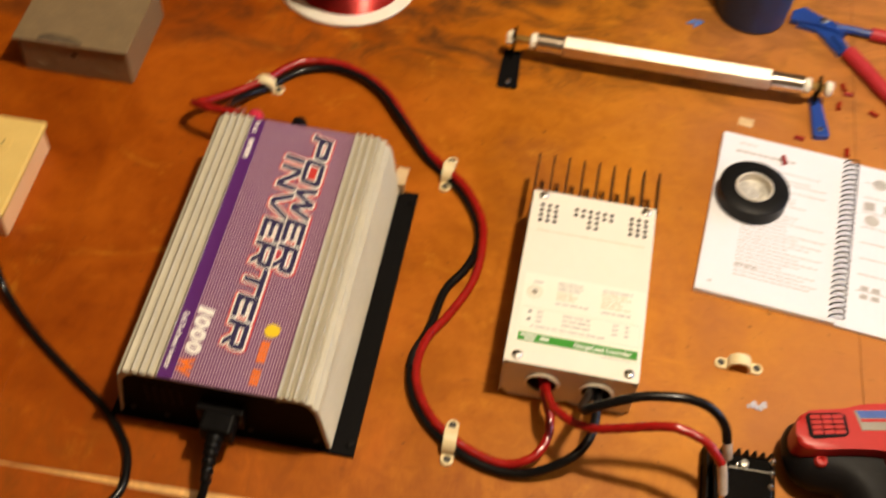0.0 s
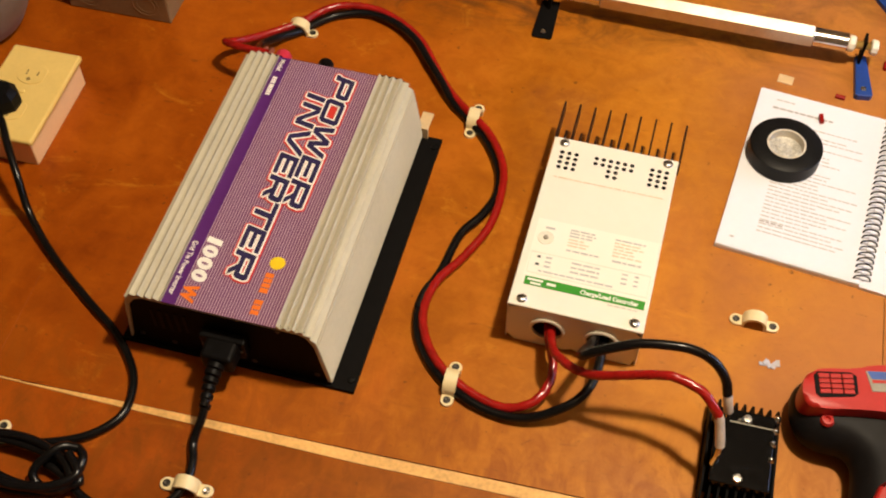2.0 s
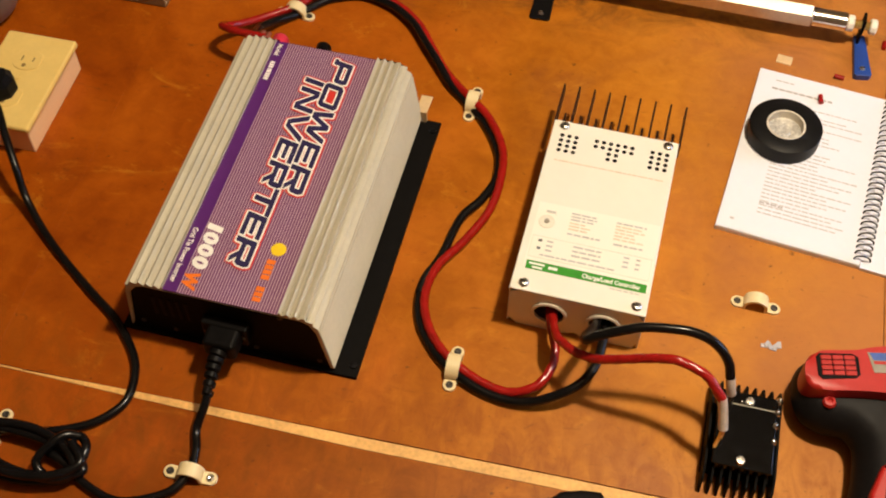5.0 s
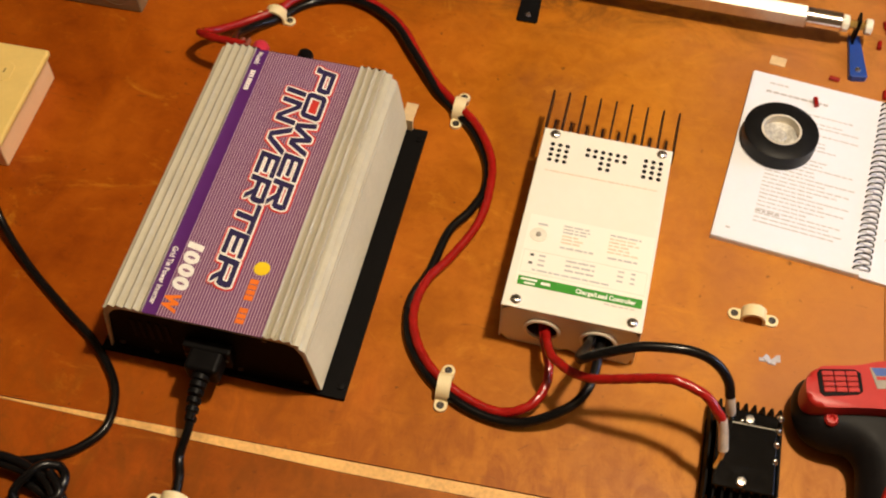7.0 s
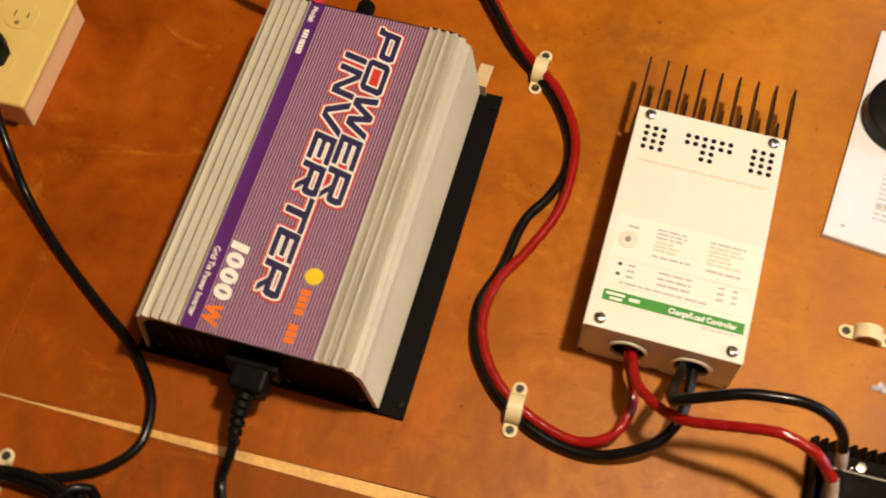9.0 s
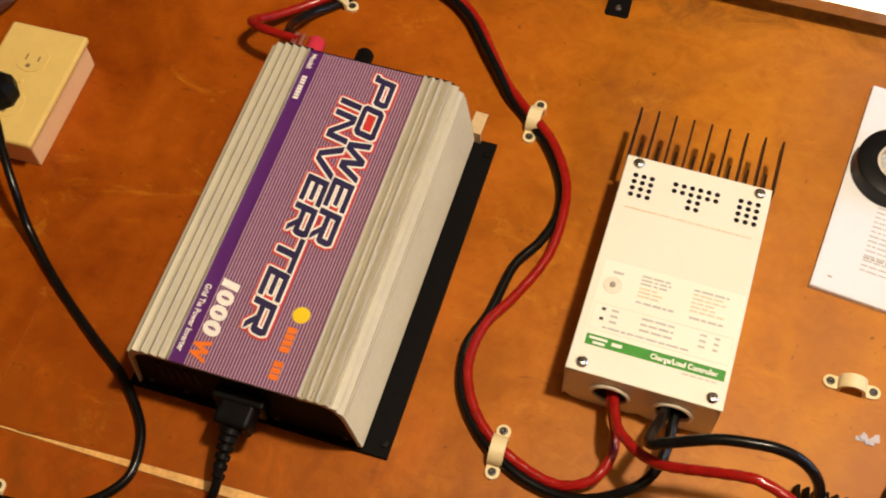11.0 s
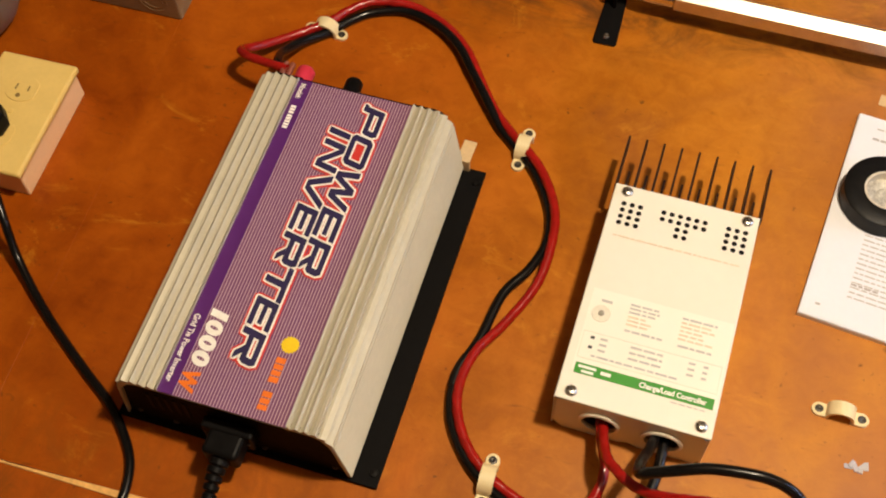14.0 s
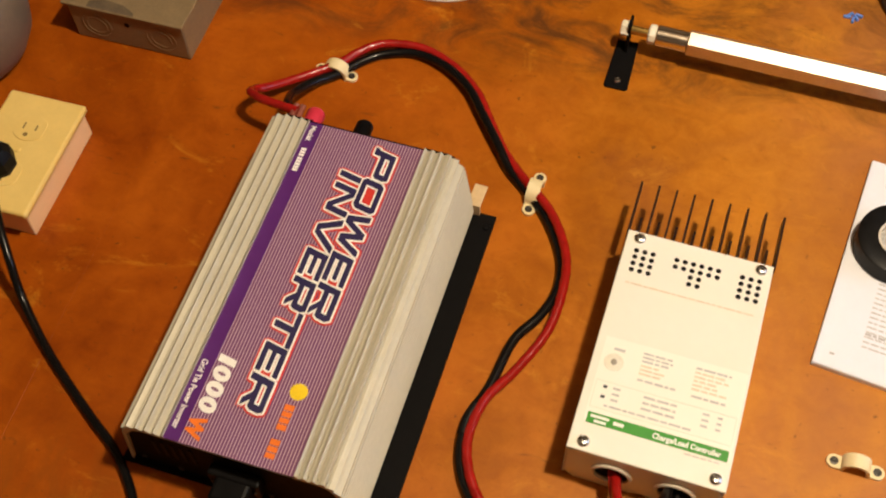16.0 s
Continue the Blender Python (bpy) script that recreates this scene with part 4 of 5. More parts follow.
# ---- wires ----
def wires():
    z = 0.0055
    hi = 0.0115
    red = [(-0.2400, 0.8010, 0.056), (-0.2518, 0.8045, 0.054), (-0.2660, 0.8092, 0.051), (-0.2830, 0.8153, 0.048), (-0.2955, 0.8257, 0.041), (-0.2960, 0.8400, 0.028), (-0.2859, 0.8516, 0.020), (-0.2634, 0.8718, 0.014), (-0.2310, 0.8980, hi), (-0.2120, 0.9190, hi), (-0.1890, 0.9340, hi), (-0.1505, 0.9372, 0.0095), (-0.1132, 0.9212, 0.0065), (-0.0856, 0.8950, 0.0055), (-0.0658, 0.8620, 0.0052), (-0.0450, 0.8268, 0.0060), (-0.0222, 0.7982, 0.0090), (0.0096, 0.7636, 0.0112), (0.0294, 0.7230, 0.0115), (0.0330, 0.6850, 0.0112), (0.0262, 0.6430, 0.007), (0.0050, 0.6010, z), (-0.0158, 0.5665, 0.0085), (-0.0230, 0.5300, 0.0100), (-0.0155, 0.4980, 0.0100), (0.0036, 0.4705, 0.0085), (0.0332, 0.4503, z), (0.0654, 0.4390, z), (0.0905, 0.4435, 0.012), (0.1040, 0.4610, 0.016), (0.1065, 0.4830, 0.020), (0.1000, 0.5040, 0.028), (0.0965, 0.5300, 0.031)]
    w = thing("red_wire", "thick red stranded wire from inverter to controller", "wire")
    part("insulation", tube(red, 0.0043, 20, 12, lay=0.05), RED_VINYL, w, smooth=True)
    lo = 0.0048
    blk = [(-0.2420, 0.7950, 0.050), (-0.2500, 0.8090, 0.047), (-0.2570, 0.8220, 0.040), (-0.2590, 0.8450, 0.025), (-0.2470, 0.8720, 0.012), (-0.2285, 0.8905, 0.006), (-0.2060, 0.9140, lo), (-0.1862, 0.9263, lo), (-0.1557, 0.9318, 0.0060), (-0.1222, 0.9184, 0.0090), (-0.0944, 0.8946, 0.0106), (-0.0734, 0.8630, 0.0110), (-0.0547, 0.8342, 0.0104), (-0.0372, 0.8080, 0.0068), (-0.0215, 0.7915, 0.0050), (0.0054, 0.7620, lo), (0.0252, 0.7225, lo), (0.0280, 0.6880, lo), (0.0165, 0.6570, z), (-0.0020, 0.6285, z), (-0.0228, 0.5880, z), (-0.0318, 0.5440, z), (-0.0250, 0.5035, z), (-0.0020, 0.4680, z), (0.0283, 0.4440, z), (0.0604, 0.4315, z), (0.0917, 0.4300, 0.010), (0.1240, 0.4400, 0.024), (0.1400, 0.4560, 0.029), (0.1470, 0.4760, 0.030), (0.1500, 0.5020, 0.031), (0.1520, 0.5300, 0.031)]
    w = thing("black_wire", "thick black stranded wire from inverter to controller", "wire")
    along = spline(red, 8)
    for k, (x, y, h) in enumerate(blk):
        if 0.46 < y < 0.61 and x < 0.01:
            near = min(along, key=lambda q: (q.x - x) ** 2 + (q.y - y) ** 2)
            off = Vector((x - near.x, y - near.y)).normalized() * 0.0060
            blk[k] = (near.x + off.x, near.y + off.y, 0.0046)
    part("insulation", tube(blk, 0.0045, 14, 8), BLACK_VINYL, w, smooth=True)
    band = spline(blk, 8)
    part("tape_joint", tube([band[164], band[167], band[170]], 0.0050, 12, 3), TAPE, w, "black tape wrap")
    def low(pts):
        """The lead sags towards the bench, its bends leaning north-east."""
        out = []
        for x, y, z in pts:
            drop = 0.28 * max(0.0, z - 0.04)
            out.append((x + 0.14 * drop, y + 0.62 * drop, z - drop))
        return out

    red2 = [(0.1010, 0.5300, 0.031), (0.1010, 0.5080, 0.033), (0.1055, 0.4800, 0.048), (0.1139, 0.4653, 0.058), (0.1228, 0.4545, 0.066), (0.1352, 0.4448, 0.076), (0.1493, 0.4393, 0.086), (0.1805, 0.4311, 0.110), (0.1981, 0.4278, 0.119), (0.2095, 0.4250, 0.121), (0.2290, 0.4176, 0.118), (0.2394, 0.4100, 0.110), (0.2465, 0.4075, 0.098)]
    w = thing("red_lead", "glossy red stranded lead from controller to diode block", "wire")
    part("insulation", tube(low(red2), 0.0042, 20, 12, lay=0.05), RED_VINYL, w, smooth=True)
    part("sleeve", tube(low([(0.2460, 0.4078, 0.100), (0.2500, 0.4050, 0.084), (0.2540, 0.4000, 0.062)]), 0.0043, 12, 5), HEATSHRINK, w, "milky shrink sleeve", True)
    part("bare_end", tube(low([(0.2540, 0.4000, 0.064), (0.2540, 0.3985, 0.050), (0.2525, 0.3975, 0.034)]), 0.0024, 8, 4), SOLDER, w, "tinned bare end")
    blk2 = [(0.1440, 0.5300, 0.031), (0.1430, 0.5100, 0.036), (0.1370, 0.4880, 0.055), (0.1290, 0.4640, 0.080), (0.1277, 0.4480, 0.100), (0.1363, 0.4440, 0.115), (0.1582, 0.4436, 0.131), (0.1762, 0.4448, 0.138), (0.2034, 0.4445, 0.141), (0.2180, 0.4440, 0.139), (0.2301, 0.4425, 0.134), (0.2416, 0.4405, 0.123), (0.2505, 0.4380, 0.107), (0.2548, 0.4345, 0.090)]
    w = thing("black_lead", "glossy black lead from controller to diode block", "wire")
    part("insulation", tube(low(blk2), 0.0044, 14, 8), BLACK_VINYL, w, smooth=True)
    part("sleeve", tube(low([(0.2545, 0.4350, 0.092), (0.2570, 0.4330, 0.080), (0.2600, 0.4330, 0.066)]), 0.0043, 12, 5), HEATSHRINK, w, "milky shrink sleeve", True)
    part("bare_end", tube(low([(0.2600, 0.4330, 0.068), (0.2625, 0.4350, 0.050), (0.2650, 0.4380, 0.034)]), 0.0022, 8, 4), SOLDER, w, "tinned bare end")


wires()


# ---- power cord: appliance plug, clip, coil, wall plug ----
def power_cord():
    c = thing("mains_cable", "black mains cable, coiled, plugged into inverter and outlet", "cable")
    body = part("appliance_plug", block(0.031, 0.026, 0.023, (0, 0, 0), bevel=0.004, segs=3), BLACK_PLASTIC, c)
    body.matrix_basis = INV @ pose(-0.002, -0.014, 0.0315)
    neck = bmesh.new()
    rod((0, 0, 0), (0, -0.037, -0.013), 0.0046, 12, neck)
    n = part("strain_relief", neck, BLACK_VINYL, c, "ribbed black strain relief", True)
    n.matrix_basis = INV @ pose(-0.002, -0.026, 0.043)
    for k in range(6):
        part("relief_ring", rod((0, -0.0065 * k, -0.00063 * k * k), (0, -0.0065 * k - 0.0054, -0.00063 * k * k - 0.001), 0.0084 - 0.0006 * k, 14, ease=0.0008), BLACK_PLASTIC, n, smooth=True)
    z = 0.0042
    a = INV @ Vector((-0.002, -0.058, 0.0300))
    b = INV @ Vector((-0.002, -0.070, 0.0225))
    line = [tuple(a), tuple(b), (-0.2045, 0.3600, 0.008), (-0.2000, 0.3398, 0.006), (-0.2012, 0.3176, 0.006), (-0.2160, 0.2975, z), (-0.2530, 0.2842, z), (-0.2860, 0.2940, z), (-0.3080, 0.3090, 0.008), (-0.3330, 0.3200, 0.012)]
    part("cable", tube(line, 0.0041, 12, 8), BLACK_VINYL, c, smooth=True)
    out = [(-0.5020, 0.6770, 0.058), (-0.4860, 0.6590, 0.059), (-0.4690, 0.6300, 0.054), (-0.4520, 0.6020, 0.040), (-0.4370, 0.5770, 0.015), (-0.3990, 0.5360, 0.0045), (-0.3474, 0.4912, z), (-0.3134, 0.4635, z), (-0.2874, 0.4326, z), (-0.2768, 0.4080, z), (-0.2771, 0.3790, z), (-0.2939, 0.3580, z), (-0.3161, 0.3459, z), (-0.3451, 0.3380, z), (-0.3723, 0.3335, 0.006), (-0.4050, 0.3250, 0.008)]
    part("cable", tube(out, 0.0041, 12, 8), BLACK_VINYL, c, smooth=True)
    # coil: four uneven turns lying on one another
    rng = random.Random(3)
    loop = []
    for k in range(34):
        ang = 2 * math.pi * k / 8.0
        turn = k / 8.0
        rx, ry = 0.056 - 0.004 * (turn % 2) + rng.uniform(-0.003, 0.003), 0.020 + 0.0035 * math.sin(turn * 2.1)
        x, y = rx * math.cos(ang), ry * math.sin(ang)
        tilt = radians(-8 + 5 * math.sin(turn * 1.7))
        loop.append((-0.3470 + x * math.cos(tilt) - y * math.sin(tilt), 0.3125 + x * math.sin(tilt) + y * math.cos(tilt), 0.0045 + 0.0045 * turn))
    part("coil", tube(loop, 0.0041, 10, 8), BLACK_VINYL, c, smooth=True)
    knot = [(-0.3000, 0.3330, 0.018), (-0.2915, 0.3230, 0.022), (-0.2930, 0.3080, 0.020), (-0.3050, 0.2975, 0.014), (-0.3220, 0.2955, 0.010), (-0.3330, 0.3050, 0.016), (-0.3220, 0.3200, 0.024), (-0.3120, 0.3300, 0.024)]
    part("loop", tube(knot + knot[:1], 0.0041, 10, 8), BLACK_VINYL, c, smooth=True)
    # wall plug
    pl = bmesh.new()
    lathe([(0, 0.0505), (0.0175, 0.0505), (0.0185, 0.055), (0.0175, 0.066), (0.012, 0.074), (0, 0.076)], 8, pose(-0.5000, 0.6950, -0.0055, 0, 0, 12), pl)
    block(0.020, 0.026, 0.018, (-0.5060, 0.6840, 0.0465), -35, 0.003, bm=pl)
    part("wall_plug", pl, BLACK_PLASTIC, c, "black moulded plug")


power_cord()


# ---- outlet ----
def outlet():
    o = thing("outlet_box", "cream duplex outlet on an off-white surface box", "power outlet", pose(-0.4893, 0.7150, 0, 0, 0, -4.4))
    part("box", block(0.069, 0.124, 0.0360, (0, 0.002, 0), bevel=0.0015), PINKWHITE, o, "off-white plastic surface box")
    plate = part("cover_plate", block(0.080, 0.131, 0.0080, (0, 0, 0.0360), bevel=0.0030, segs=3), CREAM, o, "cream moulded cover plate")
    z = 0.0440
    part("centre_screw", lathe([(0, 0), (0.003, 0), (0.0024, 0.001), (0, 0.0012)], 12, pose(0, 0, z)), CREAM, plate)
    for y in (0.0265, -0.0265):
        pts = []
        for k in range(32):
            a = 2 * math.pi * k / 32
            pts.append((max(-0.0150, min(0.0150, 0.0172 * math.cos(a))), y + 0.0150 * math.sin(a)))
        face = part("socket_face", slab(pts, z - 0.0005, z + 0.0010, 0.0006), CREAM, o)
        # thin brown slips paint the shade inside the socket's openings
        part("slot", block(0.0016, 0.0070, 0.0003, (-0.0063, y + 0.001, z + 0.0009)), SLOT, face)
        part("slot", block(0.0016, 0.0060, 0.0003, (0.0063, y + 0.001, z + 0.0009)), SLOT, face)
        part("earth_hole", lathe([(0, 0), (0.0024, 0), (0.0024, 0.0003), (0, 0.0003)], 12, pose(-0.001, y - 0.0085, z + 0.0009)), SLOT, face)


outlet()


# ---- junction box and pot ----
def junction_box():
    b = thing("junction_box", "grey galvanised steel junction box with knockouts", "junction box", pose(-0.4465, 0.8885, 0, 0, 0, -5.0))
    part("body", block(0.128, 0.118, 0.048, (0, 0.0600, 0), bevel=0.002), GREY_STEEL, b)
    part("lid", block(0.134, 0.122, 0.0030, (-0.002, 0.0595, 0.048), bevel=0.001), GREY_STEEL, b, "grey steel lid with a dark worn notch")
    for x in (-0.036, 0.036):
        for r in (0.0165, 0.0115):
            part("knockout", lathe([(r - 0.0012, 0), (r, 0), (r, 0.0010), (r - 0.0012, 0.0010), (r - 0.0012, 0)], 24, pose(x, 0.0015, 0.0235, 90)), GREY_STEEL, b)
    # hole drawn as a black disc that paints its inner shade
    part("front_hole", lathe([(0, 0), (0.0030, 0), (0.0030, 0.0006), (0, 0.0006)], 12, pose(0.0, 0.0012, 0.034, 90)), RUBBER_AND_HOLE_SHADE, b)
    pts = [(-0.040, 0.0), (-0.040, 0.008), (-0.028, 0.013), (-0.004, 0.011), (0.010, 0.004), (0.012, 0.0)]
    part("lid_notch", slab(pts, 0.0510, 0.0514), plain("dull_brown_stain", (0.11, 0.075, 0.04), 0.7, vary=0.4, scale=60), b, "dark worn notch")


junction_box()
pot = thing("metal_pot", "round brownish-grey metal pot at the bench's edge", "pot", pose(-0.6150, 0.8520, 0))
part("body", lathe([(0, 0), (0.050, 0), (0.064, 0.010), (0.074, 0.030), (0.078, 0.055), (0.074, 0.085), (0.066, 0.100), (0.063, 0.102), (0.060, 0.100), (0.055, 0.096), (0, 0.094)], 48), GREY_POT, pot, smooth=True)


# ---- spool of red wire, cup ----
def wire_spool():
    s = thing("wire_spool", "white spool wound with shiny red enamelled wire", "wire spool", pose(-0.1590, 1.0990, 0))
    part("flange", lathe([(0.012, 0), (0.088, 0), (0.090, 0.0015), (0.090, 0.0040), (0.088, 0.0055), (0.012, 0.0055), (0.012, 0)], 56), NYLON, s, "white plastic flange", True)
    part("flange", lathe([(0.012, 0.062), (0.083, 0.062), (0.085, 0.0635), (0.085, 0.0655), (0.083, 0.067), (0.012, 0.067), (0.012, 0.062)], 56), NYLON, s, "white plastic flange", True)
    prof = [(0.0, 0.005)]
    for k in range(38):
        prof += [(0.0735, 0.005 + 0.0015 * k), (0.0745, 0.00575 + 0.0015 * k)]
    part("winding", lathe(prof + [(0.0, 0.062)], 56), WIRE, s, "tightly wound red wire", True)


wire_spool()
cup = thing("blue_cup", "dark blue plastic cup standing on the bench", "cup", pose(0.3510, 1.1010, 0))
part("body", lathe([(0, 0), (0.041, 0), (0.044, 0.003), (0.0465, 0.05), (0.049, 0.105), (0.0475, 0.106), (0.045, 0.05), (0.042, 0.006), (0, 0.006)], 40), BLUE_DARK, cup, smooth=True)


# ---- tube on brackets ----
def tube_resistor():
    t = thing("mounted_tube", "satin metal tube held between black and blue brackets", "tube")
    a, d, z = Vector((0.0767, 0.9821, 0)), Vector((0.9939, -0.1107, 0)), 0.0290

    def p(s, h=z):
        q = a + d * s
        return (q.x, q.y, h)

    six = rod(p(0.036), p(0.279), 0.0134, 6, ease=0.0010)
    flat = max(six.faces, key=lambda f: f.calc_area())
    flat.normal_update()
    across, want = d.cross(Vector((0, 0, 1))), Vector((0, -math.sin(radians(39)), math.cos(radians(39))))
    turn_by = math.atan2(want.z, want.dot(across)) - math.atan2(flat.normal.z, flat.normal.dot(across))
    bmesh.ops.rotate(six, cent=p(0.1), matrix=Matrix.Rotation(turn_by, 3, d), verts=six.verts)
    part("barrel", six, TUBE_ALU, t, "satin silver six-sided barrel", True)
    part("ferrule", rod(p(0.004), p(0.036), 0.0108, 28, ease=0.0010), CHROME, t, "bright chrome ferrule", True)
    part("ferrule", rod(p(0.279), p(0.318), 0.0108, 28, ease=0.0010), CHROME, t, "bright chrome ferrule", True)
    for s0, s1, r in ((-0.032, -0.022, 0.0085), (-0.004, 0.004, 0.0100), (0.318, 0.326, 0.0095), (0.343, 0.351, 0.0090)):
        part("nut", rod(p(s0), p(s1), r, 6 if r < 0.009 else 10, ease=0.0015), NYLON, t, "white nylon nut")
    for s0, s1 in ((-0.024, -0.002), (0.324, 0.346)):
        bm = rod(p(s0), p(s1), 0.0040, 12)
        for k in range(6):
            rod(p(s0 + 0.003 + 0.003 * k), p(s0 + 0.0045 + 0.003 * k), 0.0050, 12, bm)
        part("stud", bm, BRASS, t, "threaded brass stud")
    for s, mat, lab, turn in ((-0.023, BLACK_PAINT, "black steel bracket", -5), (0.336, BLUE_PAINT, "blue painted bracket", 3.5)):
        q = a + d * s
        foot = [(-0.0125, -0.053), (-0.0105, -0.056), (0.0100, -0.056), (0.0120, -0.053), (0.0105, 0.008), (-0.0110, 0.008)]
        thick = 0.0024
        if mat is BLUE_PAINT:
            thick = 0.0075
            foot = [(-0.0098, -0.0540), (-0.0070, -0.0565), (0.0070, -0.0565), (0.0098, -0.0540), (0.0090, 0.006), (-0.0030, 0.006)]
        br = part("bracket_foot", slab(foot, 0, thick, 0.0010), mat, t, lab)
        br.matrix_basis = pose(q.x, q.y, 0, 0, 0, turn)
        up = part("bracket_upright", block(0.003, 0.016, 0.041, (0, 0, 0.0), bevel=0.0008), BLACK_PAINT, t, "black steel upright")
        up.matrix_basis = pose(q.x, q.y, 0.0005, 0, 0, -6)
        sc = part("bracket_screw", lathe([(0, 0), (0.0034, 0), (0.0028, 0.0012), (0, 0.0016)], 14), SCREW, t)
        sc.matrix_basis = pose(q.x, q.y, thick, 0, 0, turn) @ pose(0, -0.046, 0)


tube_resistor()


# ---- crimping pliers ----
def pliers():
    w = thing("crimping_pliers", "blue crimping pliers with red grips, lying open", "pliers")
    part("jaw", slab([(0.3985, 1.0830), (0.4020, 1.0990), (0.4190, 1.1080), (0.4320, 1.0950), (0.4560, 1.0820), (0.4640, 1.0620), (0.4500, 1.0700), (0.4300, 1.0760), (0.4140, 1.0790)], 0.004, 0.010, 0.001), BLUE_PAINT, w)
    part("jaw", slab([(0.4060, 1.0780), (0.4300, 1.0700), (0.4520, 1.0300), (0.4680, 1.0380), (0.4560, 1.0760), (0.4320, 1.1020)], 0.0, 0.006, 0.001), BLUE_PAINT, w)
    part("pivot", lathe([(0, 0.004), (0.005, 0.004), (0.005, 0.0112), (0.004, 0.0122), (0, 0.0122)], 16, pose(0.4400, 1.0840, 0)), SCREW, w)
    part("shank", tube([(0.4540, 1.0770, 0.007), (0.4760, 1.0740, 0.007), (0.5000, 1.0680, 0.007)], 0.0052, 10, 5), BLUE_PAINT, w, smooth=True)
    part("shank", tube([(0.4500, 1.0600, 0.006), (0.4600, 1.0380, 0.006), (0.4700, 1.0180, 0.006)], 0.0056, 10, 5), BLUE_PAINT, w, smooth=True)
    part("grip", tube([(0.4960, 1.0690, 0.008), (0.5300, 1.0620, 0.008), (0.5800, 1.0480, 0.008), (0.6300, 1.0250, 0.008)], 0.0085, 12, 6), RED_GRIP, w, "red rubber grip", True)
    part("grip", tube([(0.4630, 1.0310, 0.009), (0.4800, 1.0010, 0.009), (0.5030, 0.9610, 0.009), (0.5450, 0.9100, 0.009)], 0.0095, 12, 6), RED_GRIP, w, "red rubber grip", True)


pliers()


# ---- spiral booklet, tape ----
def booklet():
    b = thing("spiral_booklet", "open spiral-bound instruction booklet with printed white pages", "booklet", pose(0.2542, 0.6587, 0, 0, 0, -11.8))
    w, h = 0.1450, 0.2310
    left = part("page_block", slab([(0, 0), (w, 0), (w, h), (0, h)], 0, 0.0055, 0.0004), PAPER, b)
    for k in range(3):
        part("page", slab([(0.0004 * k, 0.0005), (w, 0.0003), (w, h - 0.0005), (0.0006 * k, h - 0.0004)], 0.0056 + 0.0004 * k, 0.0058 + 0.0004 * k), PAPER, b)
    right = part("page_block", slab([(w + 0.0006, -0.001), (2 * w + 0.004, -0.004), (2 * w + 0.004, h - 0.004), (w + 0.0006, h - 0.001)], 0, 0.0045, 0.0004), PAPER, b)
    z = 0.0066
    rng = random.Random(11)
    bm = bmesh.new()
    bars(words_row(0.020, 0.040, 0.218, rng), z, 0.0016, bm)
    part("heading", bars(words_row(0.018, 0.085, 0.2055, rng), z, 0.0026), PAPER_INK, left)
    y = 0.192
    while y > 0.030:
        if rng.random() > 0.12:
            bars(words_row(0.036, rng.uniform(0.085, 0.128), y, rng), z, 0.0014, bm)
        y -= 0.0052
    part("print", bm, FAINT_INK, left)
    part("note", bars(words_row(0.036, 0.060, 0.044, rng) + words_row(0.012, 0.016, 0.014, rng), z, 0.0020), PAPER_INK, left)
    bm = bmesh.new()
    zr = 0.0045
    for x, yy, sx, sy in ((0.170, 0.170, 0.012, 0.012), (0.192, 0.170, 0.012, 0.012), (0.172, 0.055, 0.008, 0.006), (0.184, 0.055, 0.008, 0.006), (0.172, 0.044, 0.008, 0.006), (0.184, 0.044, 0.008, 0.006)):
        block(sx, sy, 0.0002, (x, yy, zr), bm=bm)
    part("figures", bm, PAPER_INK, right)
    bm = bmesh.new()
    for k in range(8):
        bars(words_row(0.164, rng.uniform(0.22, 0.28), 0.205 - 0.022 * k, rng), zr, 0.0015, bm)
    lathe([(0, 0), (0.0080, 0), (0.0080, 0.0002), (0, 0.0002)], 20, pose(0.174, 0.150, zr), bm)
    lathe([(0, 0), (0.0080, 0), (0.0080, 0.0002), (0, 0.0002)], 20, pose(0.180, 0.205, zr), bm)
    part("print", bm, FAINT_INK, right)
    for k in range(30):
        y = 0.006 + 0.00755 * k
        pts = [(w - 0.0065, y, 0.0064), (w - 0.005, y + 0.0006, 0.0105), (w + 0.002, y + 0.0016, 0.0125), (w + 0.008, y + 0.0026, 0.0095), (w + 0.0095, y + 0.003, 0.0050)]
        part("wire_loop", tube(pts, 0.0009, 6, 3), BLACK_PLASTIC, b)


booklet()
tape = thing("tape_roll", "roll of black electrical tape lying on the booklet", "tape", pose(0.3232, 0.7860, 0.0068))
part("winding", lathe([(0.0205, 0), (0.037, 0), (0.0383, 0.001), (0.0383, 0.0180), (0.037, 0.019), (0.0205, 0.019), (0.0205, 0)], 56), TAPE, tape, "black vinyl winding", True)
part("core", lathe([(0.0185, 0.0002), (0.0205, 0.0002), (0.0205, 0.0196), (0.0185, 0.0196), (0.0185, 0.0002)], 40), CARD, tape, "pale card core", True)
part("core_disc", lathe([(0, 0.0004), (0.0186, 0.0004), (0.0186, 0.0095), (0.014, 0.0105), (0.008, 0.0098), (0.006, 0.0112), (0, 0.0112)], 40), FOIL, tape, "worn pale label in the core")


